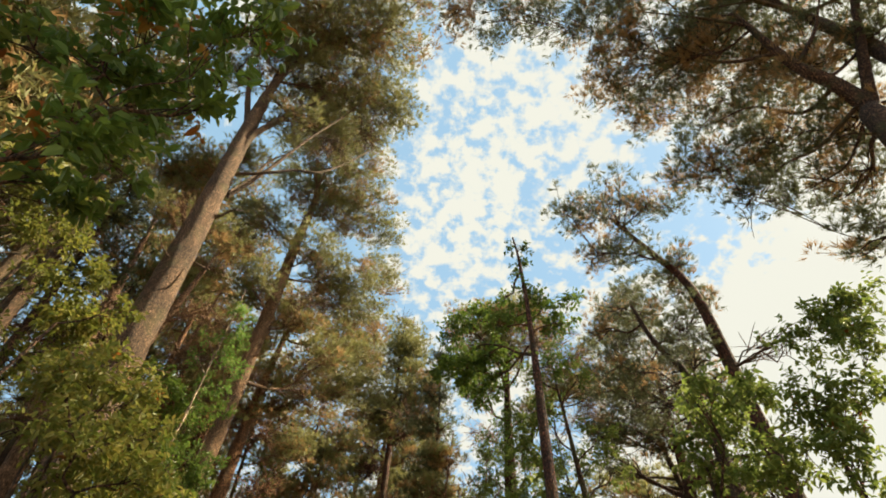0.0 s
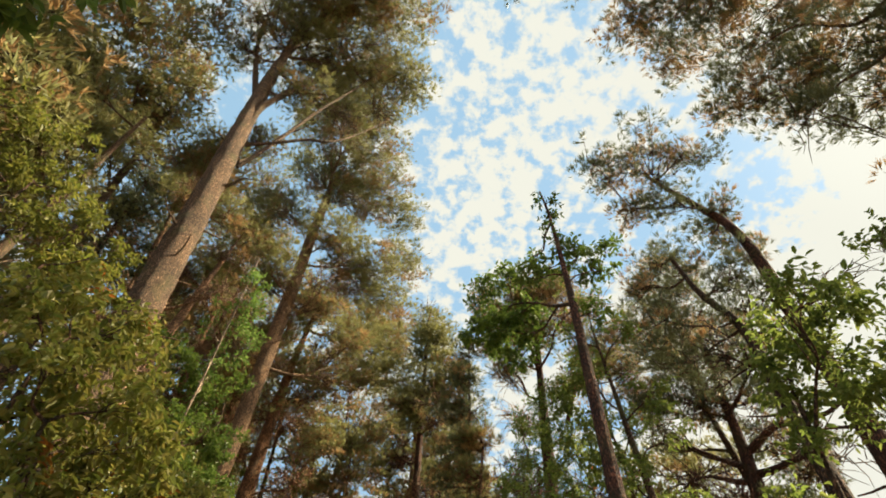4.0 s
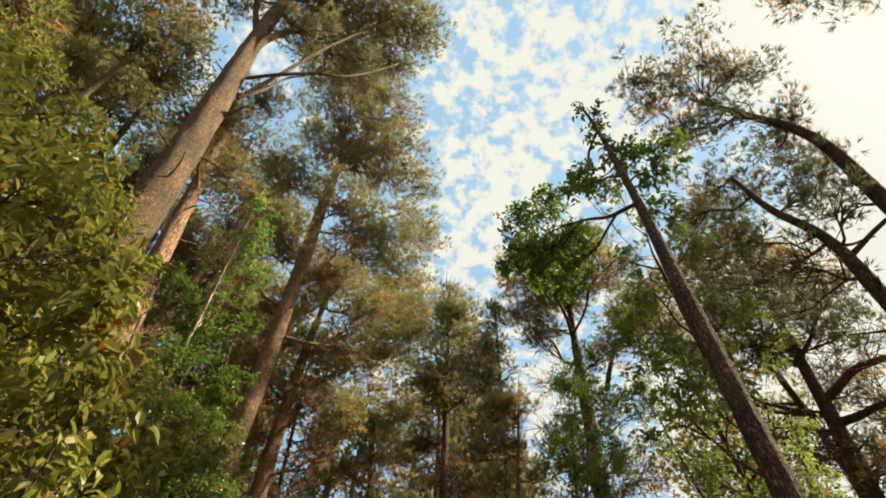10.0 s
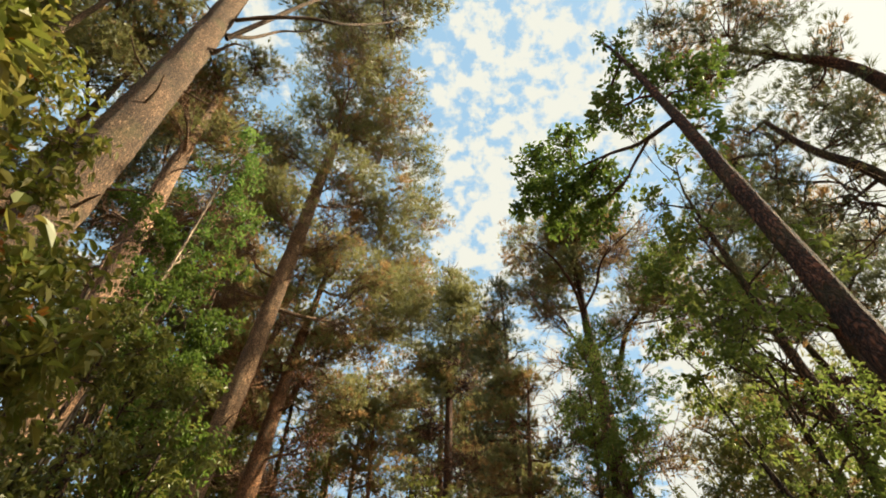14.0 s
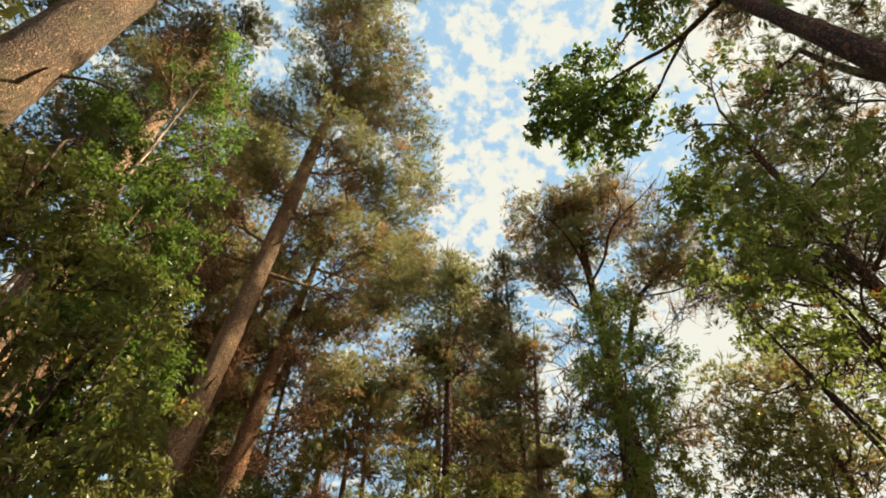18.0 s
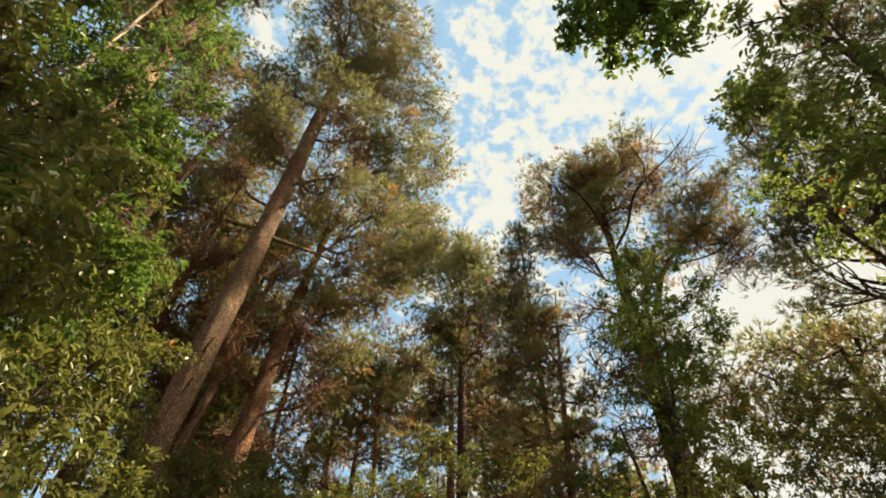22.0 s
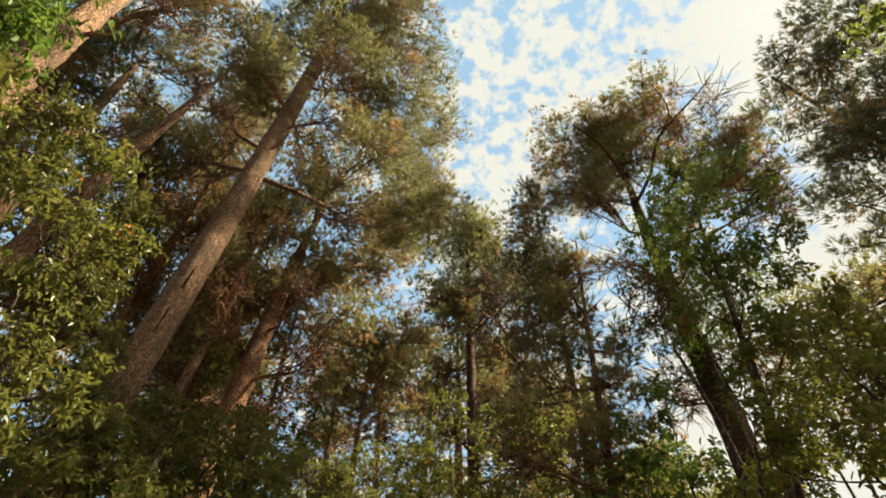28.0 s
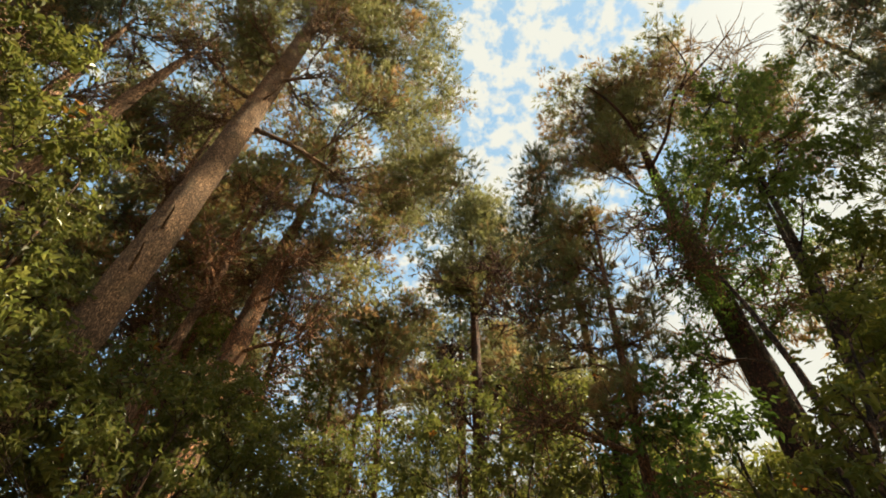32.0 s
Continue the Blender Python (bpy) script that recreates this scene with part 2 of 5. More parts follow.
BARK_PINE = bark_material("pine_bark", (0.11, 0.07, 0.046), (0.25, 0.168, 0.11), 25.0, 0.3, 0.35)
BARK_TAN = bark_material("tan_pine_bark", (0.18, 0.112, 0.068), (0.43, 0.285, 0.18), 24.0, 0.15, 0.35)
BARK_GOLD = bark_material("golden_dead_twigs", (0.22, 0.13, 0.065), (0.42, 0.27, 0.14), 17.0, 0.0, 0.3)
BARK_RED = bark_material("red_pine_bark", (0.14, 0.065, 0.035), (0.36, 0.19, 0.10), 17.0, 0.15, 0.4)
BARK_BROWN = bark_material("brown_bark", (0.055, 0.022, 0.015), (0.17, 0.07, 0.045), 18.0, 0.2, 0.4)
BARK_UPPER = bark_material("orange_upper_bark", (0.19, 0.115, 0.072), (0.38, 0.25, 0.165), 17.0, 0.0, 0.25)
BARK_DARK = bark_material("dark_bark", (0.05, 0.035, 0.028), (0.17, 0.10, 0.065), 18.0, 0.4, 0.4)
BARK_PALE = bark_material("pale_dead_wood", (0.22, 0.17, 0.12), (0.48, 0.40, 0.31), 16.0, 0.0, 0.1)
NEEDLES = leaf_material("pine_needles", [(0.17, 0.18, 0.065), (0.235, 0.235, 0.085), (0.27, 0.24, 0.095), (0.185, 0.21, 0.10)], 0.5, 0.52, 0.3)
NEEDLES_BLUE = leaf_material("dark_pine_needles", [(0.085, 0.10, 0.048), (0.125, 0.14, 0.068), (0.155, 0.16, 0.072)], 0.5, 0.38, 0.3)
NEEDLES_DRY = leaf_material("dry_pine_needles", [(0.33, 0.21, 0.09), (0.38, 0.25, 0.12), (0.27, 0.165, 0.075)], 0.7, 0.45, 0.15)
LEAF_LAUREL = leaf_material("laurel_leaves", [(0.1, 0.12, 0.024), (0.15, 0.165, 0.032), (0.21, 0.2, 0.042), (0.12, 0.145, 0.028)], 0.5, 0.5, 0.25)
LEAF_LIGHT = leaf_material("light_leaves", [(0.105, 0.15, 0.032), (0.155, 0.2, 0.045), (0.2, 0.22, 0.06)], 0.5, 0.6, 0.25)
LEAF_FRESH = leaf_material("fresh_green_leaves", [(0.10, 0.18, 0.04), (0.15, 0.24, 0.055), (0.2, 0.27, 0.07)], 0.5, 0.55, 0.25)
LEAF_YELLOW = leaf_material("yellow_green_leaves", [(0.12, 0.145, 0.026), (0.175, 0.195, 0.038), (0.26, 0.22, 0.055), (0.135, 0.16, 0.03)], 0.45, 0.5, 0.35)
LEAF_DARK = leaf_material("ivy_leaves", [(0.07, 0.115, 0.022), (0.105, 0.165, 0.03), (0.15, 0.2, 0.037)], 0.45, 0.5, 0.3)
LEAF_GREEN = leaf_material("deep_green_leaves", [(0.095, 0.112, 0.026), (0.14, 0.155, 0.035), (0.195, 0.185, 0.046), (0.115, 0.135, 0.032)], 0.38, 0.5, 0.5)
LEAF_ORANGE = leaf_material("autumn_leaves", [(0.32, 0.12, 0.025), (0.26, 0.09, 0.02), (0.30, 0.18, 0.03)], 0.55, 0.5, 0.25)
FLOOR = ground_material()


# ---- mesh helpers ----
RNG = np.random.default_rng(11)


def unit(v):
    return v / np.maximum(np.linalg.norm(v, axis=-1, keepdims=True), 1e-9)


def mesh_part(name, pieces, materials, parent=None, label="", smooth=True):
    """One mesh object out of (vertices, faces, material index) pieces; faces are arrays of triangles or quads."""
    verts, loops, sizes, slots, at = [], [], [], [], 0
    for v, f, slot in pieces:
        if len(f) == 0:
            continue
        verts.append(v)
        loops.append((f + at).ravel())
        sizes.append(np.full(len(f), f.shape[1]))
        slots.append(np.full(len(f), slot))
        at += len(v)
    me = bpy.data.meshes.new(name)
    for m in materials:
        me.materials.append(m)
    if verts:
        verts, loops = np.concatenate(verts), np.concatenate(loops)
        sizes, slots = np.concatenate(sizes), np.concatenate(slots)
        me.vertices.add(len(verts))
        me.vertices.foreach_set("co", verts.astype(np.float32).ravel())
        me.loops.add(len(loops))
        me.loops.foreach_set("vertex_index", loops.astype(np.int32))
        me.polygons.add(len(sizes))
        me.polygons.foreach_set("loop_start", (np.cumsum(sizes) - sizes).astype(np.int32))
        me.polygons.foreach_set("material_index", slots.astype(np.int32))
        me.polygons.foreach_set("use_smooth", np.full(len(sizes), smooth))
        me.update(calc_edges=True)
    ob = new(name, me)
    if parent is not None:
        ob.parent = parent
    if label:
        tagged(ob, label)
    return ob


def smooth_path(points, step):
    """A curve through the points (Catmull-Rom), sampled about every step metres."""
    p = np.array(points, float)
    p = np.vstack([2 * p[0] - p[1], p, 2 * p[-1] - p[-2]])
    out = []
    for i in range(1, len(p) - 2):
        n = max(2, int(np.linalg.norm(p[i + 1] - p[i]) / step))
        t = (np.arange(n) / n)[:, None]
        a, b, c, d = p[i - 1], p[i], p[i + 1], p[i + 2]
        out.append(0.5 * (2 * b + (c - a) * t + (2 * a - 5 * b + 4 * c - d) * t ** 2 + (3 * b - a - 3 * c + d) * t ** 3))
    return np.vstack([*out, p[-2:-1]])


def tube(path, radii, sides, ridges=0.0, seed=0):
    """Vertices and quads of a tapering tube along a path, its skin roughened by ridges."""
    path, radii = np.asarray(path, float), np.asarray(radii, float)
    n = len(path)
    tangent = unit(np.gradient(path, axis=0))
    ref = np.array([1.0, 0, 0]) if abs(tangent[0][0]) < 0.8 else np.array([0, 1.0, 0])
    side = unit(ref - (tangent @ ref)[:, None] * tangent)
    other = np.cross(tangent, side)
    a = np.arange(sides) * 2 * np.pi / sides
    ring = side[:, None, :] * np.cos(a)[None, :, None] + other[:, None, :] * np.sin(a)[None, :, None]
    r = np.repeat(radii[:, None], sides, 1)
    if ridges:
        rng = np.random.default_rng(seed)
        run = np.cumsum(np.r_[0, np.linalg.norm(np.diff(path, axis=0), axis=1)])
        bark = np.zeros((n, sides))
        for k in range(10):
            w, q, ph = rng.integers(2, 12), rng.uniform(0.8, 6), rng.uniform(0, 6.3)
            bark += np.sin(w * a[None, :] + q * run[:, None] + ph + 1.3 * np.sin(run[:, None] * rng.uniform(1, 3)))
        bark = bark / 3.2 + rng.normal(0, 0.5, (n, sides))
        r = r * (1 + ridges * bark)
    v = (path[:, None, :] + ring * r[:, :, None]).reshape(-1, 3)
    i, j = np.arange(n - 1)[:, None] * sides, np.arange(sides)[None, :]
    k = (j + 1) % sides
    f = np.stack([i + j, i + k, i + sides + k, i + sides + j], -1).reshape(-1, 4)
    return v, f


def random_ways(n, rng):
    return unit(rng.normal(size=(n, 3)))


def across(axis, rng):
    """A random unit vector square to each axis."""
    w = rng.normal(size=axis.shape)
    return unit(w - (w * axis).sum(-1, keepdims=True) * axis)


def needle_tufts(base, axis, rng, count=16, length=0.19, width=0.016, shoot=0.16):
    """Thin pointed needles standing round short shoots."""
    s = len(base)
    base, axis = np.repeat(base, count, 0), np.repeat(axis, count, 0)
    m = len(base)
    start = base + axis * (rng.uniform(0, shoot, m))[:, None]
    spread = rng.uniform(0.1, 0.8, m)[:, None]
    way = unit(axis * np.cos(spread) + across(axis, rng) * np.sin(spread))
    flat = across(way, rng)
    ln = length * rng.uniform(0.7, 1.15, m)[:, None]
    tip = start + way * ln
    v = np.stack([start - flat * width * 0.5, start + flat * width * 0.5, tip], 1).reshape(-1, 3)
    return v, np.arange(m * 3).reshape(-1, 3)


def leaf_sprigs(base, axis, rng, count=8, length=0.09, wide=0.42, stem=0.28, droop=0.25):
    """Oval folded leaves standing alternately along small twigs."""
    s = len(base)
    place = np.tile((np.arange(count) + 0.6) / count, s)
    base, axis = np.repeat(base, count, 0), np.repeat(axis, count, 0)
    m = len(base)
    start = base + axis * (stem * place)[:, None] + rng.normal(0, 0.012, (m, 3))
    way = unit(axis * rng.uniform(0.25, 0.8, m)[:, None] + across(axis, rng) - np.array([0, 0, droop]))
    up = np.array([0, 0, 1.0]) + rng.normal(0, 0.45, (m, 3))
    flat = unit(np.cross(way, up))
    top = np.cross(flat, way)
    ln = (length * rng.uniform(0.6, 1.2, m))[:, None]
    w = ln * wide * rng.uniform(0.85, 1.15, m)[:, None] * 0.5
    fold = top * w * 0.45
    b, t = start, start + way * ln - np.array([0, 0, 1.0]) * ln * 0.12
    l1, r1 = start + way * ln * 0.3 + flat * w + fold, start + way * ln * 0.3 - flat * w + fold
    l2, r2 = start + way * ln * 0.68 + flat * w * 0.8 + fold * 0.7, start + way * ln * 0.68 - flat * w * 0.8 + fold * 0.7
    v = np.stack([b, l1, l2, t, r2, r1], 1).reshape(-1, 3)
    i = np.arange(m)[:, None] * 6
    return v, np.concatenate([i + np.array([0, 3, 2, 1]), i + np.array([0, 5, 4, 3])], 0)


def trunk_at(path, z):
    """The place on a trunk's path at a height."""
    return path[np.argmin(np.abs(path[:, 2] - z))]


def thing(name, base, label, category, group=""):
    ob = new(name)
    ob.matrix_basis = pose(*base)
    ob.empty_display_size = 0.3
    return tagged(ob, label, category, group)


def limb_path(start, end, rng, sag=0.12, bend=0.1, pieces=9):
    span = np.linalg.norm(end - start)
    a = start + (end - start) * 0.35 + rng.normal(0, bend, 3) * span * 0.6 + np.array([0, 0, -sag * span * 0.5])
    b = start + (end - start) * 0.7 + rng.normal(0, bend, 3) * span * 0.6 + np.array([0, 0, -sag * span * 0.4])
    return smooth_path([start, a, b, end], span / pieces)


def twigs_of(path, centre, radius, rng, count, flat=0.8):
    """Twigs that leave the outer half of a limb for points spread through a clump."""
    ends = centre + random_ways(count, rng) * (radius * rng.uniform(0.2, 0.9, count) ** 0.5)[:, None] * np.array([1, 1, flat])
    starts = path[rng.integers(int(len(path) * 0.45), len(path), count)]
    return starts, ends


def fork_point(wood, centre, rise):
    """Where a limb for a clump leaves the wood: the trunk or an earlier limb. wood: (path, radii, run from the trunk) with the trunk first."""
    best = None
    for k, (path, radii, run) in enumerate(wood):
        n = len(path)
        if k == 0:
            pick = np.arange(int(n * 0.12), n)
        else:
            pick = np.arange(int(n * 0.2), n)
        p = path[pick]
        flat = np.linalg.norm(p[:, :2] - centre[:2], axis=1)
        over = np.maximum(0, p[:, 2] - (centre[2] - rise * flat))
        cost = np.linalg.norm(p - centre, axis=1) + 0.15 * run[pick] + 2.0 * over
        i = int(np.argmin(cost))
        if best is None or cost[i] < best[0]:
            best = (cost[i], path[pick[i]], radii[pick[i]], run[pick[i]])
    return best[1:]


def grown(wood, path, thick, run0):
    step = np.r_[0, np.linalg.norm(np.diff(path, axis=0), axis=1)]
    wood.append((path, np.linspace(thick, thick * 0.3, len(path)), run0 + np.cumsum(step)))


def spread_ways(n, rng):
    """Unit vectors spread evenly over a ball, turned at random and a little unsettled."""
    k = np.arange(n) + 0.5
    z, a = 1 - 2 * k / n, k * 2.39996 + rng.uniform(0, 6.3)
    r = np.sqrt(1 - z * z)
    return unit(np.stack([r * np.cos(a), r * np.sin(a), z], -1) + rng.normal(0, 0.18, (n, 3)))


def needle_pads(core, rng, radius, tufts, needles, length, width):
    """Rounded pads of needles: short tufts that stand out of a dome on every side but below."""
    n = len(core)
    way = random_ways(n * tufts, rng)
    way[:, 2] = np.where(way[:, 2] < -0.35, -way[:, 2], way[:, 2])
    size = np.repeat(radius * rng.uniform(0.75, 1.25, n), tufts)[:, None]
    base = np.repeat(core, tufts, 0) + way * size * np.array([0.62, 0.62, 0.42])
    axis = unit(way + np.array([0, 0, 0.35]) + rng.normal(0, 0.2, way.shape))
    return needle_tufts(base, axis, rng, needles, length, width, length * 0.45)


def needle_limb(tree, origin, start, centre, radius, rng, bark, thick, density=1.0, dry=0.25, size=1.0, mats=None, bare=0.0):
    """A pine limb with its twigs, and rounded pads of needles gathered at their ends."""
    path = limb_path(start, centre, rng)
    n = len(path)
    pieces = [(*tube(path - origin, np.linspace(thick, thick * 0.3, n), 6, 0.07, int(rng.integers(1e6))), 0)]
    near = size < 1.15
    count = max(6, int(7.0 * radius + 4))
    ends = centre + spread_ways(count, rng) * (radius * rng.uniform(0.55, 1.12, count))[:, None] * np.array([1, 1, 0.68])
    starts = path[rng.integers(int(n * 0.3), n, count)]
    pads = max(3, int(density * (1.2 + 3.7 * radius) / (1.0 if near else size ** 0.8)))
    wide = 0.33 * size ** 0.75
    green, brown = [], []
    for p, q in zip(starts, ends):
        dead = rng.random() < bare
        bend = (0.16 if dead else 0.06) * radius
        run = np.array([p, p + (q - p) * 0.35 + rng.normal(0, bend, 3), p + (q - p) * 0.7 + rng.normal(0, bend, 3) - np.array([0, 0, 0.08 * radius]), q])
        pieces.append((*tube(run - origin, np.linspace(thick * 0.3 + 0.012, 0.008, len(run)), 4), 0))
        if dead:
            # dead wood: fine crooked twigs
            for k in range(9 if size > 0.9 else 4):
                a = p + (q - p) * rng.uniform(0.3, 1.0)
                b = a + (unit(q - p) * 0.5 + random_ways(1, rng)[0]) * rng.uniform(0.25, 0.6) * (0.4 + radius)
                c = b + (unit(b - a) + 0.7 * random_ways(1, rng)[0]) * rng.uniform(0.1, 0.3)
                pieces.append((*tube(np.array([a, b, c]) - origin, np.array([0.017, 0.012, 0.006]) * size, 3), 0))
            continue
        # a head of pads round the end of the twig, a few further back along it
        u = np.where(rng.random(pads) < 0.85, 1.0, rng.uniform(0.65, 1.0, pads))
        knot = p + (q - p) * u[:, None]
        core = knot + rng.normal(0, 1, (pads, 3)) * np.array([1.0, 1.0, 0.55]) * wide * (0.75 + 0.25 * radius) + np.array([0, 0, 0.1])
        if near:
            for b, c in zip(knot[::2], core[::2]):
                pieces.append((*tube(np.array([b, c]) - origin, [0.013, 0.006], 3), 0))
        # the inner and lower twigs carry old brown needles
        low = (q[2] - centre[2]) / max(radius, 0.1)
        chance = dry * (1.15 if low < -0.1 else 0.4)
        (brown if rng.random() < chance else green).append(core)
    limb = mesh_part("limb", pieces, [bark], tree)
    if not green and not brown:
        return path
    tufts, needles, length, thin = (11, 9, 0.21, 0.019) if size < 0.9 else (10, 7, 0.25 * size, 0.0275 * size) if near else (8, 5, 0.22 * size, 0.042 * size)
    make = lambda heads: needle_pads(np.concatenate(heads) - origin, rng, wide, tufts, needles, length, thin)
    parts = [(*make(heads), slot) for slot, heads in ((0, green), (1, brown)) if heads]
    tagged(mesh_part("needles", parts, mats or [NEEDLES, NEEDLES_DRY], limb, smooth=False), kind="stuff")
    return path


def trunk_part(tree, origin, points, r0, bark, r1=0.05, sides=22, step=0.22, ridges=0.035, flare=1.25, seed=1, name="trunk", taper=1.25):
    path = smooth_path(points, step)
    z = np.linspace(0, 1, len(path))
    radii = r0 + (r1 - r0) * z ** taper
    run = np.cumsum(np.r_[0, np.linalg.norm(np.diff(path, axis=0), axis=1)])
    radii *= 1 + (flare - 1) * np.exp(-run / 0.6)
    mesh_part(name, [(*tube(path - origin, radii, sides, ridges, seed), 0)], [bark], tree)
    return path


def pine(points, r0, lobes, label, seed, bark=None, dry=0.25, density=1.0, size=1.0, mats=None, bare=(), stubs=8, group="pines of the wood", name="pine_tree", r1=0.05, rise=0.35, sides=22, fill=0.4, twigs=0, taper=1.6, dead_bark=None):
    """A pine: trunk, limbs that carry clumps of needles, bare limbs and dead stubs."""
    rng = np.random.default_rng(seed)
    bark = bark or BARK_PINE
    origin = np.array(points[0], float)
    tree = thing(name, points[0], label, "tree", group)
    path = trunk_part(tree, origin, points, r0, bark, r1, sides, seed=seed, taper=taper)
    top = path[-1][2]
    wood = [(path, np.linspace(r0, r1, len(path)), np.zeros(len(path)))]
    lobes = [(x, y, z, r * 1.15) for x, y, z, r in lobes]
    inner = []
    for x, y, z, r in lobes:
        if r > 0.8 and rng.random() < fill:
            t, u = trunk_at(path, z), rng.uniform(0.3, 0.55)
            inner.append((x + (t[0] - x) * u + rng.normal(0, 0.3 * r), y + (t[1] - y) * u + rng.normal(0, 0.3 * r), z + rng.normal(0.1, 0.45) * r, r * 0.8))
    lobes = [*lobes, *inner]
    bare = list(bare)
    for k in range(twigs):
        at, turn, reach = trunk_at(path, top * rng.uniform(0.42, 0.78)), k * 2.4 + rng.uniform(0, 1), rng.uniform(1.0, 2.6)
        bare.append((at[0] + reach * math.cos(turn), at[1] + reach * math.sin(turn), at[2] + rng.uniform(-0.1, 0.7), rng.uniform(0.6, 1.0)))
    clumps = [(c, False) for c in lobes] + [(c, True) for c in bare]
    clumps.sort(key=lambda c: math.hypot(c[0][0] - trunk_at(path, c[0][2])[0], c[0][1] - trunk_at(path, c[0][2])[1]))
    for (x, y, z, r), dead in clumps:
        c = np.array([x, y, z])
        start, parent_r, run = fork_point(wood, c, rise)
        thick = min(0.75 * parent_r, 0.022 + 0.02 * np.linalg.norm(c - start))
        grown(wood, needle_limb(tree, origin, start, c, r, rng, (dead_bark or bark) if dead else bark, thick, density, dry, size, mats, 1.0 if dead else 0.06), thick, run)
    for k in range(stubs):
        z = rng.uniform(0.25, 0.8) * top
        at = trunk_at(path, z)
        way = unit(np.array([*rng.normal(size=2), 0.25]))
        end = at + way * (r0 * 0.8 + rng.uniform(0.25, 0.8))
        run = limb_path(at, end, rng, 0.0, 0.06)
        mesh_part("branch_stub", [(*tube(run - origin, np.linspace(0.045, 0.014, len(run)), 6, 0.08, k), 0)], [bark], tree)
    return tree


def stout_limb(tree, points, thick, bark):
    """A thick bare limb through given points, tapering to its tip."""
    at = np.array(tree.matrix_basis.translation)
    return trunk_part(tree, at, points, thick, bark, thick * 0.25, 8, 0.15, 0.06, 1.0, len(points), "limb")


def leafy_limb(tree, origin, start, centre, radius, rng, bark, thick, leaf, density=1.0, length=0.09, odd=0.0, odd_leaf=None):
    """A broadleaf limb with twigs and sprigs of leaves."""
    path = limb_path(start, centre, rng, 0.02, 0.1)
    pieces = [(*tube(path - origin, np.linspace(thick, thick * 0.3, len(path)), 6, 0.05, int(rng.integers(1e6))), 0)]
    s, e = twigs_of(path, centre, radius, rng, max(6, int(9 * radius + 6)), 0.9)
    for p, q in zip(s, e):
        run = np.array([p, p + (q - p) * 0.5 + rng.normal(0, 0.06, 3) * radius, q])
        pieces.append((*tube(run - origin, np.linspace(thick * 0.25 + 0.004, 0.004, len(run)), 3), 0))
    limb = mesh_part("limb", pieces, [bark], tree)
    area = length * length * 0.3 * 8
    count = max(8, int(density * 3.2 * 3.14 * radius ** 2 / area))
    # sprigs gather round the twig ends
    pick = rng.integers(0, len(e), count)
    at = e[pick] + rng.normal(0, 0.2 * radius, (count, 3))
    out = unit(at - path[len(path) // 2])
    way = unit(0.6 * out + random_ways(count, rng) + np.array([0, 0, 0.1]))
    strange = rng.random(count) < odd
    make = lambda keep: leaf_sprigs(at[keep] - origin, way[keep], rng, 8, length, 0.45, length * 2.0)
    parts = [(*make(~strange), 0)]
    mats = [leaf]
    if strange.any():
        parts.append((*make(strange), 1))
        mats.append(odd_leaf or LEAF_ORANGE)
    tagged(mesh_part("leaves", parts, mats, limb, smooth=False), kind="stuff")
    return path


def broadleaf(name, stems, r0, lobes, label, seed, leaf=None, bark=None, density=1.0, length=0.09, odd=0.0, odd_leaf=None, category="tree", group="", rise=0.6, boughs=()):
    """A broadleaf tree or shrub: one or more stems, limbs, and clumps of leaves."""
    rng = np.random.default_rng(seed)
    bark, leaf = bark or BARK_DARK, leaf or LEAF_LAUREL
    origin = np.array(stems[0][0], float)
    tree = thing(name, stems[0][0], label, category, group)
    paths = [trunk_part(tree, origin, s, r0, bark, min(0.025, r0 * 0.4), 9, 0.25, 0.04, 1.3, seed + i, "trunk" if len(stems) == 1 else "stem") for i, s in enumerate(stems)]
    wood = [(p, np.linspace(r0, r0 * 0.4, len(p)), np.zeros(len(p))) for p in paths]
    for points, thick in boughs:
        grown(wood, stout_limb(tree, points, thick, bark), thick, 0.0)
    for x, y, z, r in sorted(lobes, key=lambda c: min(np.linalg.norm(trunk_at(p, c[2]) - np.array(c[:3])) for p in paths)):
        c = np.array([x, y, z])
        start, parent_r, run = fork_point(wood, c, rise)
        thick = min(0.9 * parent_r, 0.014 + 0.014 * np.linalg.norm(c - start))
        grown(wood, leafy_limb(tree, origin, start, c, r, rng, bark, thick, leaf, density, length, odd, odd_leaf), thick, run)
    return tree


def shrub(lobes, label, seed, leaf=None, length=0.1, odd=0.004, density=1.0, stems=4, odd_leaf=None, name="shrub", group="shrub bank", back=0.5):
    """A many-stemmed shrub that fills its clumps from a common foot."""
    rng = np.random.default_rng(seed)
    p = np.array(lobes)
    x, y = p[:, 0].mean(), p[:, 1].mean()
    x += back * np.sign(x)
    low = p[:, 2].min()
    if low > 1.6:
        for k in range(len(lobes) // 2):
            q = p[rng.integers(len(p))]
            lobes = [*lobes, (q[0] + rng.normal(0, 0.25), q[1] + rng.normal(0, 0.25), rng.uniform(max(1.2, low - 2.2), low), max(0.4, q[3]))]
    tops = p[np.argsort(-p[:, 2])[:stems * 2:2]]
    feet = [[(x, y, 0), (x + 0.3 * (q[0] - x) + rng.normal(0, 0.1), y + 0.3 * (q[1] - y) + rng.normal(0, 0.1), q[2] * 0.45), (x + 0.85 * (q[0] - x), y + 0.85 * (q[1] - y), q[2] * 0.88)] for q in tops]
    return broadleaf(name, feet, 0.05, lobes, label, seed, leaf=leaf, length=length, category="shrub", group=group, odd=odd, odd_leaf=odd_leaf, density=density)


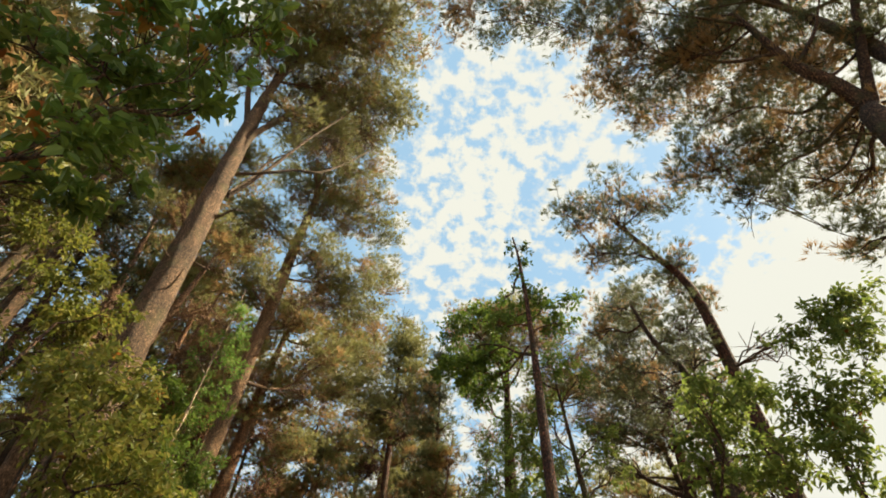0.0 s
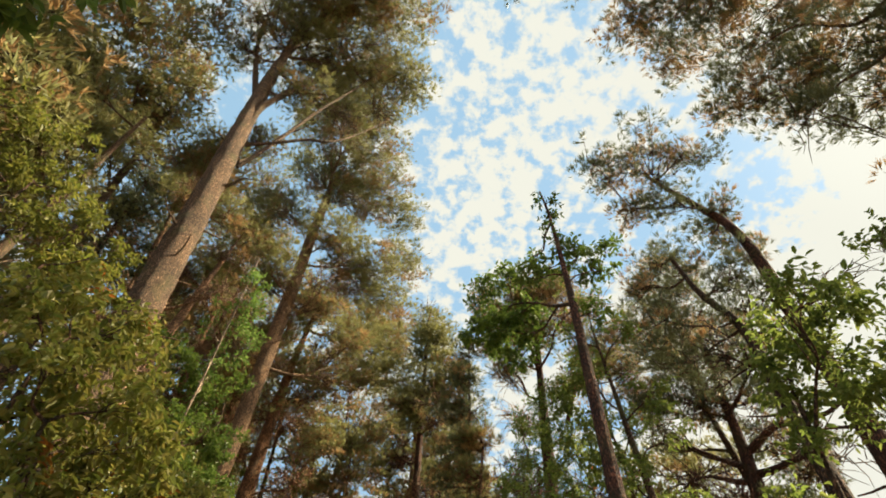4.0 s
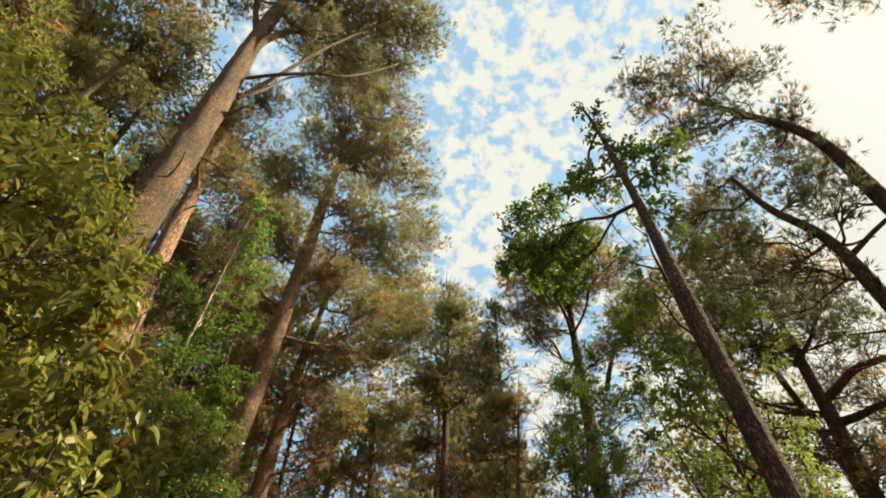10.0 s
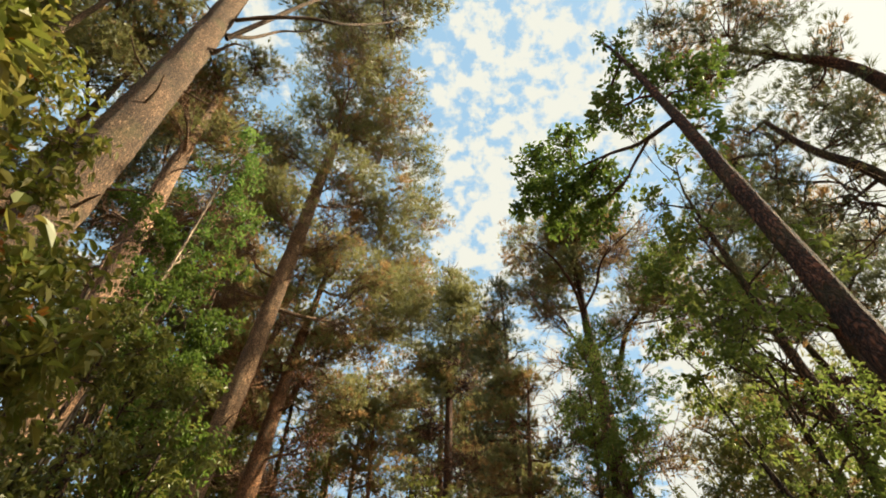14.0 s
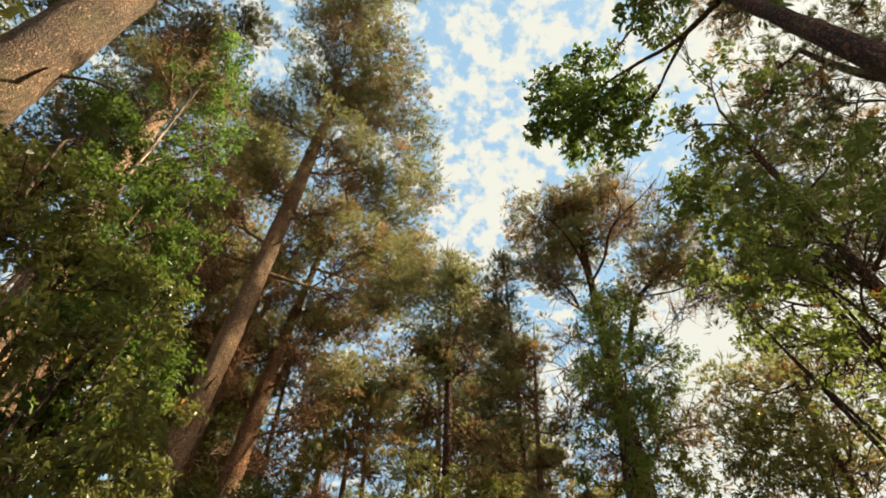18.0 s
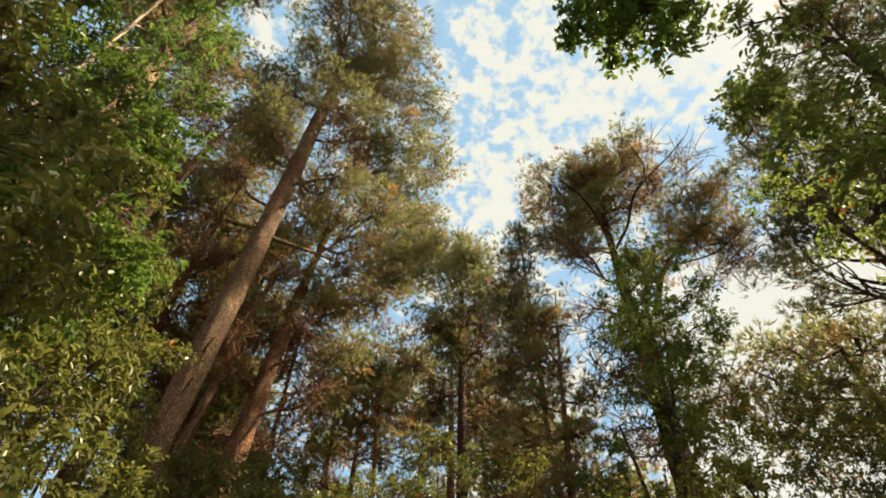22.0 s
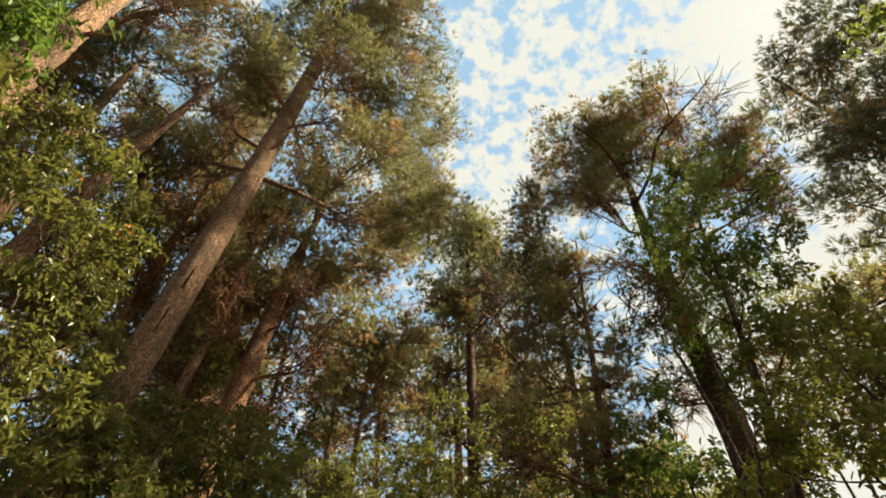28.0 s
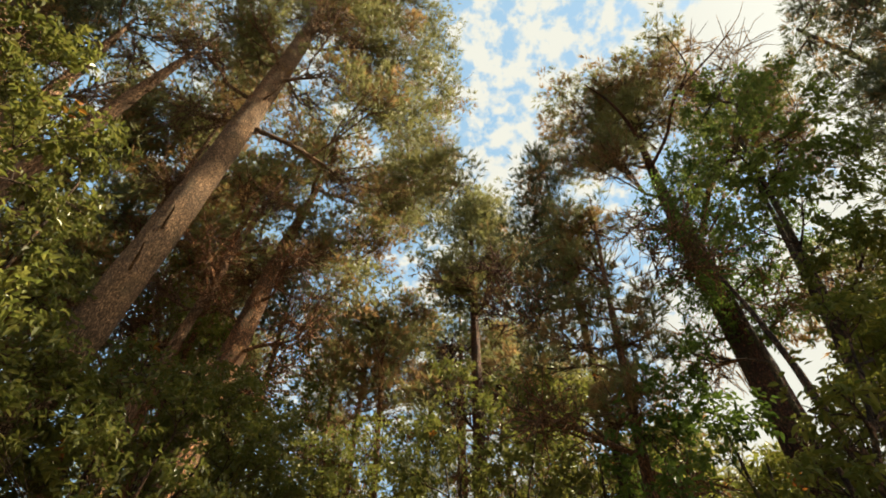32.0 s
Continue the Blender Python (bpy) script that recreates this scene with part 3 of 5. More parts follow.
# ---- ground ----
def ground_height(x, y):
    return 0.12 * np.sin(x * 0.31 + 1) * np.cos(y * 0.27) + 0.05 * np.sin(x * 1.3) * np.sin(y * 1.1)


def make_ground():
    u = np.linspace(-1, 1, 101)
    g = np.sign(u) * (np.abs(u) ** 3.2) * 1500 + u * 45
    x, y = np.meshgrid(g, g + 12)
    z = ground_height(x, y) * np.exp(-(x ** 2 + (y - 12) ** 2) / 120 ** 2) * (1 - 0.8 * np.exp(-((x + 0.15 * y) / 1.2) ** 2))
    v = np.stack([x, y, z], -1).reshape(-1, 3)
    i, j = np.meshgrid(np.arange(100), np.arange(100), indexing="ij")
    a = (i * 101 + j).ravel()
    f = np.stack([a, a + 1, a + 102, a + 101], -1)
    ob = mesh_part("ground", [(v, f, 0)], [FLOOR])
    tagged(ob, "brown forest floor of pine litter and bare earth", "ground", kind="structure")


make_ground()


# ---- pines on the walk's left ----
old_pine = pine([(-7.5, 10.1, 0), (-7.7, 9.9, 8), (-7.85, 9.75, 14), (-8.0, 9.6, 18), (-8.1, 9.5, 22), (-7.9, 9.5, 24.5), (-7.3, 9.5, 26.8)], 0.43,
     [(-4.9, 7.5, 25, 1.99), (-3.4, 9.7, 26.1, 1.36), (-7.1, 8.8, 27.1, 2.07), (-4.2, 11.5, 24.6, 1.23), (-3.3, 12.2, 25.7, 1.01), (-6.7, 11.9, 23.1, 1.19), (-5.5, 9.3, 24.3, 1.53), (-6.9, 10, 20.6, 0.92), (-3.2, 12.1, 26.4, 0.89), (-7.5, 10.3, 24.9, 1.4), (-9.7, 9.1, 23.3, 1.06), (-4.8, 13.5, 26.1, 1.09), (-8.8, 8.2, 24.5, 1.43), (-3, 7.5, 24.6, 1.6), (-5.3, 6.9, 25.7, 2.35), (-8.1, 7, 26.8, 1.98)], "tall old pine with thick flaking orange-brown bark", 21, taper=2.3, dry=0.22, stubs=12, density=1.0, fill=0.3, bare=[(-5.3, 12.8, 30.7, 0.86), (-6.8, 11.5, 26.3, 0.66), (-5.5, 12.1, 22, 0.58), (-7.5, 10.3, 24.8, 0.61), (-4.6, 13.4, 24.9, 0.58)])
for points, thick in (([(-7.91, 9.63, 16.92), (-8.02, 9.66, 19.45), (-8.14, 9.67, 21.97), (-8.39, 9.69, 24.75), (-8.36, 9.88, 27.17), (-8.31, 10.39, 32.62)], 0.2), ([(-7.87, 9.68, 16.83), (-8.34, 9.75, 19.65), (-9.04, 9.56, 22.2), (-9.67, 9.14, 25.45), (-9.87, 8.9, 29.35)], 0.15), ([(-7.82, 9.73, 16.93), (-7.7, 9.57, 18.49), (-7.19, 9.85, 20.42), (-6.57, 10.25, 22.61), (-5.79, 10.84, 25.79), (-5.12, 11.61, 30.62)], 0.13), ([(-7.6, 9.98, 15.23), (-6.87, 10.06, 16.81), (-6.05, 10.39, 19.77), (-5.16, 10.95, 23.01), (-4.42, 11.49, 26.5)], 0.07), ([(-7.7, 9.87, 16.39), (-6.81, 9.98, 16.67), (-5.97, 10.33, 17.42), (-5.23, 10.72, 17.92), (-4.56, 11.34, 19.61), (-3.83, 12.02, 21.95)], 0.06), ([(-7.66, 9.92, 15.36), (-7.64, 10.54, 16.95), (-7.61, 11.19, 19.43), (-7.28, 11.88, 21.5), (-7.06, 12.43, 24.79)], 0.055), ([(-7.63, 9.95, 14), (-7.28, 9.9, 14.25), (-7.04, 9.87, 14.39), (-6.75, 10.05, 14.5)], 0.05)):
    stout_limb(old_pine, points, thick, BARK_PINE)
pine([(-9.9, 18.95, 0), (-9.58, 19.1, 7), (-9.36, 19.2, 13), (-9.22, 19.25, 19), (-9.12, 19.3, 25), (-8.9, 19.5, 30)], 0.32,
     [(-7.8, 15.9, 28.2, 1.54), (-10.1, 18.1, 29.4, 1.54), (-6.5, 18.3, 30.6, 1.84), (-5.6, 19.1, 27.8, 1.25), (-7.6, 19.5, 26.9, 1.72), (-11.1, 18.2, 24.4, 1.29), (-4.9, 21.6, 27.4, 1.19), (-7.8, 18.6, 22.2, 1.25), (-4.6, 23.7, 25.3, 1.18), (-5.8, 20.7, 22, 1.31), (-7.1, 21, 21.2, 1.24), (-6, 23.6, 22, 1.36), (-5.9, 19.8, 16, 0.87), (-5.2, 23.3, 18.5, 1.2), (-7.5, 19.5, 17.9, 0.66), (-4.5, 22.8, 16.3, 0.96), (-5.9, 23.8, 16.9, 1.02), (-9.7, 17.3, 18.7, 0.9), (-6.9, 14.5, 29.8, 1.7), (-9, 14.9, 31, 1.49)], "tall pine with a dense one-sided crown and pale brown trunk", 22, bark=BARK_TAN, taper=5.0, r1=0.13, twigs=5, dry=0.3, stubs=10, density=1.3, fill=0.25, bare=[(-4.8, 24.3, 19.0, 0.7), (-7.5, 22.0, 15.5, 0.5)])
pine([(-10.95, 24.1, 0), (-11.1, 24.9, 8), (-11.25, 25.7, 15), (-11.2, 26.3, 20), (-10.9, 26.6, 24)], 0.42,
     [(-9.5, 24.2, 22.7, 1.35), (-11.3, 25.9, 23.7, 1.17), (-7.4, 26.5, 19.3, 1.28), (-6.6, 29.7, 23.9, 1.57), (-8.3, 26.7, 18.1, 1.11), (-10.5, 26.4, 19.2, 1.03), (-7, 26, 22.1, 1.24), (-8.2, 26.1, 14.9, 0.86), (-11.7, 23.4, 24, 1.11), (-5.7, 27.9, 25, 1.24), (-12.7, 25.1, 20.9, 0.92)], "forked pine with long spreading lower limbs", 23, taper=2.2, r1=0.1, twigs=9, bark=BARK_RED, dry=0.42, density=1.2, size=1.16, fill=0.5, bare=[(-7.0, 28.5, 23.5, 0.8), (-8.0, 27.5, 19.0, 0.7)])
pine([(-10.7, 15.1, 0), (-11.3, 14.8, 9), (-11.8, 14.5, 16), (-12.3, 14.3, 25)], 0.42,
     [(-12.6, 15.1, 21.4, 0.97), (-14.7, 14.7, 23.6, 0.88), (-11, 15, 19.2, 0.76), (-12, 13.4, 22.4, 0.76), (-12.7, 13.9, 19.1, 0.73), (-10.9, 14, 24.3, 0.76), (-14.1, 15.1, 23.6, 0.87), (-12.2, 13.6, 18.5, 0.59)], "leaning pine with a thick pale trunk behind the old one", 24, taper=2.2, twigs=4, bark=BARK_UPPER, dry=0.3, density=1.3)
pine([(-16.0, 19.4, 0), (-16.6, 19.1, 10), (-17.3, 18.9, 20), (-17.8, 18.7, 26)], 0.38,
     [(-15.7, 20.4, 25.6, 1.23), (-14.2, 17.5, 26.6, 1.17), (-14.9, 16.1, 25.2, 1.44), (-19.5, 16.4, 22.1, 1.1), (-20.7, 17.4, 21.5, 1.11)], "pine with sunlit bare trunk and thin crown", 25, taper=2.4, twigs=5, bark=BARK_UPPER, dry=0.35, density=1.2, size=1.16)
pine([(-16.5, 19.3, 0), (-15.3, 19.25, 10), (-14.2, 19.2, 17), (-13.2, 19.2, 23)], 0.32, [], "dead leaning pine with a broken bare top", 26, taper=3.0, bark=BARK_UPPER, stubs=14, r1=0.04,
     bare=[(-12.6, 19.0, 23.4, 0.5), (-13.4, 18.6, 21.0, 0.6), (-14.8, 18.4, 19.5, 0.7)], name="dead_pine")
pine([(-16.4, 25.2, 0), (-16.5, 24.9, 12), (-16.5, 24.7, 22), (-16.5, 24.6, 28)], 0.28,
     [(-13.4, 20.6, 25.5, 1.22), (-12.4, 20.1, 26.5, 1.1), (-15.6, 23.6, 27.7, 1.31), (-17.5, 24.8, 27.1, 1.34), (-16.7, 23.3, 22.7, 1.13), (-15.9, 25.4, 25.4, 1.29), (-19.2, 24.1, 22.9, 1.06), (-13, 22.3, 25.8, 1.09), (-16.9, 25.4, 23, 1.09), (-17.6, 22.3, 23.9, 1.1)], "straight reddish pine deep in the wood", 27, twigs=7, bark=BARK_RED, dry=0.4, density=1.3, size=1.16)
pine([(-14.6, 13.6, 0), (-15.1, 13.3, 10), (-15.5, 13.2, 18), (-15.8, 13.0, 25)], 0.36,
     [(-11.5, 8.4, 23.6, 1.06), (-13.9, 9.2, 24.6, 1.51), (-13.7, 10.9, 25.7, 0.87), (-14.8, 8.7, 23.3, 1.66), (-15.2, 11.9, 24.3, 1.29), (-17.1, 11, 23.8, 1.56), (-16.9, 14, 24.5, 1.15), (-14.9, 11.2, 19.7, 1.13), (-19.1, 9.6, 25.3, 1.58), (-16.4, 10.3, 20.6, 1.14), (-19.1, 8.1, 25.5, 1.53), (-14, 6.9, 24.6, 1.88)], "broad shady pine with a brown-green crown", 28, dry=0.25, density=1.4, size=1.16, fill=0.8)
pine([(-18.2, 17.4, 0), (-18.4, 17.3, 10), (-18.6, 17.2, 18), (-18.8, 17.0, 26)], 0.3,
     [(-18.5, 17.3, 23.3, 1.11), (-19.3, 18.8, 25.5, 1.1), (-17.2, 17.3, 19.7, 0.9), (-18.8, 18.2, 27.3, 1.03), (-17.6, 17.5, 18.4, 0.86), (-18.6, 16.8, 25.5, 1.24), (-19.8, 17, 23.5, 1.04)], "dark pine standing behind the leaning pale trunk", 38, bark=BARK_DARK, dry=0.15, size=1.16, density=1.5, mats=[NEEDLES_BLUE, NEEDLES_DRY])
pine([(-12.4, 9.6, 0), (-12.0, 9.3, 8), (-11.5, 9.2, 13), (-11.0, 9.0, 17)], 0.22,
     [(-12.8, 7, 15.1, 0.94), (-12.9, 6.7, 17.1, 0.85), (-12.2, 5.7, 15.2, 0.88), (-12.3, 9, 15.3, 0.69), (-11.6, 7.6, 13.3, 0.58), (-11.5, 9.1, 13.1, 0.54), (-12.8, 9.3, 12.7, 0.61), (-12.1, 5.9, 13, 1.04)], "young pine leaning over the shrubs", 29, dry=0.1, density=1.4, fill=0.7)

pine([(-21.46, 29.08, 0), (-18.79, 26.68, 8), (-16.13, 24.27, 16), (-13.79, 22.17, 23)], 0.25, [(-16.9, 24.2, 33.2, 1.41), (-17.9, 24.7, 31.1, 1.15), (-16.1, 23.7, 25.6, 0.97), (-17.3, 24.5, 38.3, 1.59), (-16.6, 23.6, 23.9, 0.81)],
     "slim reddish pine close behind the tall one", 30, twigs=7, bark=BARK_UPPER, dry=0.4, density=1.0, size=1.16)

pine([(-14.7, 25.2, 0), (-13.4, 24.9, 8), (-12.1, 24.5, 16), (-11.1, 24.3, 22)], 0.2,
     [(-11.4, 24.6, 21.5, 1.0), (-10.6, 25.2, 22.6, 1.1), (-12.3, 25.0, 20.3, 0.8)], "leaning reddish pine pole between two thicker trunks", 39, twigs=5, bark=BARK_UPPER, dry=0.4, density=0.8, size=1.16, stubs=10, taper=2.0)

# ---- pines ahead ----
pine([(-4.3, 31.4, 0), (-4.1, 31.5, 12), (-4.0, 31.5, 22), (-4.0, 31.5, 28)], 0.3,
     [(-4.1, 31.5, 28.2, 0.62), (-4, 32.3, 27.2, 1.24), (-2.9, 30.8, 25, 0.85), (-4.3, 31.9, 24.2, 1.36), (-2.6, 31.2, 22.9, 1.16), (-3.9, 31.5, 21.1, 1.38), (-2.4, 32.5, 21.3, 1.18), (-5.1, 30.6, 19.6, 1.18), (-1.4, 32.2, 22.7, 0.9), (-4.2, 31, 18.7, 0.86)], "upright pointed conifer with a blue-green crown", 31, twigs=9, bark=BARK_BROWN, dry=0.1, mats=[NEEDLES, NEEDLES_DRY], size=1.3, rise=0.2, density=1.5)
pine([(-5.6, 39.3, 0), (-5.5, 39.1, 12), (-5.4, 39.0, 22), (-5.4, 38.9, 27)], 0.34,
     [(-7.4, 38.8, 23, 1.26), (-4.3, 40.3, 22.1, 1.44), (-2.5, 38.1, 21.1, 1.17), (-9.5, 39.2, 21.8, 1.42), (-3.4, 38.5, 18.3, 1.26), (-8.2, 38.7, 25, 1.32), (-1.4, 40.6, 23.9, 1.31), (-4.7, 37.9, 22.9, 1.23)], "dark pine with bare spreading branches", 32, twigs=6, bark=BARK_RED, dry=0.3, mats=[NEEDLES_BLUE, NEEDLES_DRY], size=1.5)
pine([(-0.8, 24.3, 0), (-0.75, 24.4, 10), (-0.72, 24.4, 20.3)], 0.14,
     [(-0.8, 24.4, 19.3, 0.22), (-0.8, 24.9, 18.9, 0.44), (-1.2, 23.9, 16.9, 0.54), (-0.8, 24.7, 16.8, 0.59), (-1.4, 24.2, 15.6, 0.6), (-0.8, 24.4, 15.3, 0.59), (-1.3, 25, 15, 0.69), (-0.8, 23.9, 13.4, 0.58), (-1.3, 24.7, 13.5, 0.64), (-1.1, 24.1, 12.3, 0.63), (-1.6, 24.5, 12.2, 0.64), (-1.7, 25.1, 15.6, 0.59), (-1.4, 24, 12.9, 0.47), (-2, 24.9, 11.8, 0.59), (-1.6, 24.3, 10.4, 0.53), (-2.1, 24.7, 9.8, 0.55)], "thin spire-like young conifer", 33, bark=BARK_DARK, dry=0.3, mats=[NEEDLES_BLUE, NEEDLES_DRY], rise=0.1, stubs=10, r1=0.02, density=0.8)
pine([(-1.1, 23.2, 0), (-0.35, 22.9, 10), (0.05, 22.78, 14.3)], 0.13,
     [(-0.1, 22.9, 12.9, 0.47), (-0.5, 23.5, 12.8, 0.51), (-0.6, 22.7, 7.2, 0.37), (-0.1, 23.1, 7.9, 0.35), (-0.9, 23, 7.2, 0.33), (0, 22.9, 9, 0.3), (0.5, 23.2, 10.2, 0.35), (-0.7, 22.7, 13, 0.47), (-0.2, 23.2, 11.1, 0.32), (-0.9, 23, 9.9, 0.37), (-1.5, 23.4, 9.3, 0.42), (-0.4, 23.4, 8.7, 0.38), (-1, 22.8, 11.5, 0.41)], "thin young pine with reddish dead whorls", 34, twigs=6, bark=BARK_RED, dry=0.55, rise=0.15, stubs=14, r1=0.02, density=0.7)
ivy_pine = pine([(1.9, 22.9, 0), (2.5, 23.6, 7), (2.75, 24.0, 12), (2.85, 24.05, 16), (3.0, 23.7, 21)], 0.38,
     [(4.2, 21.4, 20.5, 0.97), (2.8, 22.6, 21.3, 1.14), (1, 23, 21.2, 0.96), (1.6, 24.4, 20.7, 1.19), (3, 22.7, 18.9, 1.06), (0.2, 24.3, 21.5, 0.64), (5.2, 23.6, 20.7, 0.9), (1.2, 22.9, 16.6, 0.73), (0.4, 24.8, 19.7, 0.86), (5.1, 22, 16, 0.79), (7, 21.9, 18.4, 0.6), (6.8, 23.1, 16.6, 0.75), (5.5, 21.4, 16.8, 0.56)], "ivy-clad pine with a forked rust-brown crown", 35, taper=2.2, twigs=7, bark=BARK_BROWN, dry=0.5, density=1.2, fill=0.6,
     dead_bark=BARK_GOLD, bare=[(5.3, 20.7, 18.7, 0.80), (6.8, 22.5, 16.7, 0.80), (7.1, 23.0, 16.0, 0.80), (6.1, 21.7, 17.7, 0.70), (6.2, 23.8, 15.8, 0.70), (5.4, 21.8, 18.0, 0.70), (4.3, 21.5, 18.6, 0.70), (1.0, 23.5, 18.0, 0.60), (4.8, 22.5, 17.7, 0.60), (7.3, 23.4, 15.5, 0.60), (5.9, 22.8, 16.9, 0.80)])
for points, thick in (([(4.08, 25.43, 15.16), (4.47, 24.32, 16.18), (5.1, 23.42, 16.75), (6.08, 22.44, 17.12), (6.73, 21.58, 17.45)], 0.13), ([(2.8, 23.89, 17.23), (3.41, 22.97, 17.82), (3.8, 21.87, 18.54), (5.01, 20.59, 18.95), (5.45, 20.01, 19.12)], 0.07), ([(2.8, 23.89, 17.23), (2.47, 23.05, 18.05), (1.8, 22.17, 18.89), (0.86, 21.52, 19.52)], 0.09), ([(4.67, 23.98, 16.43), (6.16, 23.38, 16.24), (7.24, 22.36, 16.52)], 0.045), ([(4.89, 23.62, 16.67), (6.7, 22.95, 16.32), (7.55, 23.13, 15.63)], 0.04), ([(2.61, 23.73, 17.42), (1.2, 23.82, 17.7), (0.15, 23.12, 18.46)], 0.04), ([(3.68, 22.06, 18.44), (4.14, 21.12, 18.94), (3.58, 20.23, 19.69)], 0.045)):
    stout_limb(ivy_pine, points, thick, BARK_BROWN)


pine([(-9.6, 33.2, 0), (-9.5, 33, 10), (-9.3, 32.9, 21)], 0.2,
     [(-11.5, 32.4, 23.1, 1.41), (-9.4, 34, 20.8, 1.37), (-10.4, 31.7, 17.6, 1.35), (-12.5, 32.6, 20.7, 1.17), (-7.6, 32.9, 17.9, 1.09), (-6.6, 33.9, 20, 1.17), (-14.1, 32.6, 24.5, 1.29)], "rusty thin-stemmed pine seen between the trunks", 36, twigs=6, bark=BARK_RED, dry=0.45, size=1.3, density=0.7)

# ---- pines on the right ----
pine([(7.9, 12.0, 0), (7.5, 11.6, 10), (7.3, 11.5, 13), (6.8, 11.9, 15), (6.4, 12.3, 16.6), (6.1, 12.6, 17.8)], 0.26,
     [(5.4, 10.6, 16.8, 0.5), (5.5, 12, 17.5, 0.65), (4.8, 12.6, 17.4, 0.56), (3.9, 11.3, 16.6, 0.31), (6.2, 11.9, 16.8, 0.67), (7.1, 11.7, 17.5, 0.46), (8, 11.9, 17.7, 0.35), (6, 11.6, 14.7, 0.47), (5.9, 13, 16.3, 0.54), (5, 12.8, 15.7, 0.34), (7.3, 11.5, 14.1, 0.29), (7.3, 12.4, 14.2, 0.24)], "pine with a bent trunk and a tufted leaning crown", 41, bark=BARK_BROWN, dry=0.4, rise=0.1, size=0.8, density=0.9, mats=[NEEDLES_BLUE, NEEDLES_DRY])
pine([(6.9, 12.1, 0), (6.82, 12.5, 8), (6.75, 12.6, 10.5), (6.2, 12.8, 12), (5.9, 12.9, 13.6)], 0.24,
     [(5.6, 13.5, 13.8, 0.67), (6.7, 13.8, 13.9, 0.71), (5, 12.8, 11, 0.65), (6.2, 13.6, 10.9, 0.61), (5.1, 13.2, 10, 0.57), (7.1, 12.4, 12.2, 0.52), (8.2, 12.8, 13.5, 0.46), (6.7, 11.6, 10.5, 0.4), (5.9, 13.9, 9.6, 0.49), (4.6, 13.6, 10.9, 0.46), (4.9, 14, 13.1, 0.49), (7.9, 13, 14.5, 0.42)], "gnarled pine with crooked dead upper limbs", 42, twigs=4, bark=BARK_DARK, dry=0.3, rise=0.2, size=0.85, density=0.55, fill=0.3, mats=[NEEDLES_BLUE, NEEDLES_DRY],
     bare=[(7.4, 12.8, 12.4, 0.5)])
many_limbed = pine([(8.0, 19.0, 0), (8.4, 18.6, 8), (8.5, 18.5, 11), (8.6, 18.4, 15.5)], 0.32,
     [(7.9, 19, 14.2, 0.94), (9.5, 19.2, 15.4, 0.99), (6.7, 18.5, 12.4, 0.79), (9.7, 18.4, 13.5, 0.85), (7.6, 18.5, 11.8, 0.73), (9.4, 18.1, 11.9, 0.64), (10.4, 18.6, 15.6, 0.76), (6.1, 18.9, 12.2, 0.68), (9.6, 18.5, 10.5, 0.61), (9.7, 17.1, 11.3, 0.6), (10.3, 17.5, 13.4, 0.63), (10.1, 18.8, 9.1, 0.62), (8.3, 17.6, 7.8, 0.52), (10.3, 18.1, 9.4, 0.58), (8.9, 17.7, 7.5, 0.54)], "many-branched pine against the bright sky", 43, twigs=6, bark=BARK_BROWN, dry=0.25, rise=0.3, density=0.52, fill=0.3, mats=[NEEDLES_BLUE, NEEDLES_DRY],
     bare=[(6.4, 18.2, 9.0, 0.7), (10.2, 18.0, 9.6, 0.8)])
for points, thick in (([(8.46, 18.59, 10.04), (8.81, 18.15, 10.24), (9.19, 17.58, 10.47), (9.6, 16.99, 10.36), (10.18, 16.18, 10.17), (10.85, 15.54, 10.59)], 0.14), ([(8.47, 18.59, 9.4), (8.83, 18.03, 9.3), (9.33, 17.38, 9.31), (9.92, 16.56, 9.22)], 0.13), ([(8.39, 18.63, 9.7), (8.15, 19.12, 10.08), (7.82, 19.56, 10.57), (7.52, 19.85, 10.95), (7.3, 20.21, 11.57)], 0.11), ([(8.26, 18.71, 9.21), (7.74, 18.56, 9.2), (7.17, 18.55, 9.34), (6.69, 18.6, 9.29)], 0.1), ([(8.34, 18.66, 11.39), (8.77, 18.06, 11.81), (9.13, 17.61, 12.35), (9.61, 17.09, 12.82)], 0.08), ([(8.42, 18.62, 12.01), (8.32, 19.03, 13.03), (7.99, 19.46, 13.63), (7.74, 19.95, 14.58)], 0.08)):
    stout_limb(many_limbed, points, thick, BARK_BROWN)
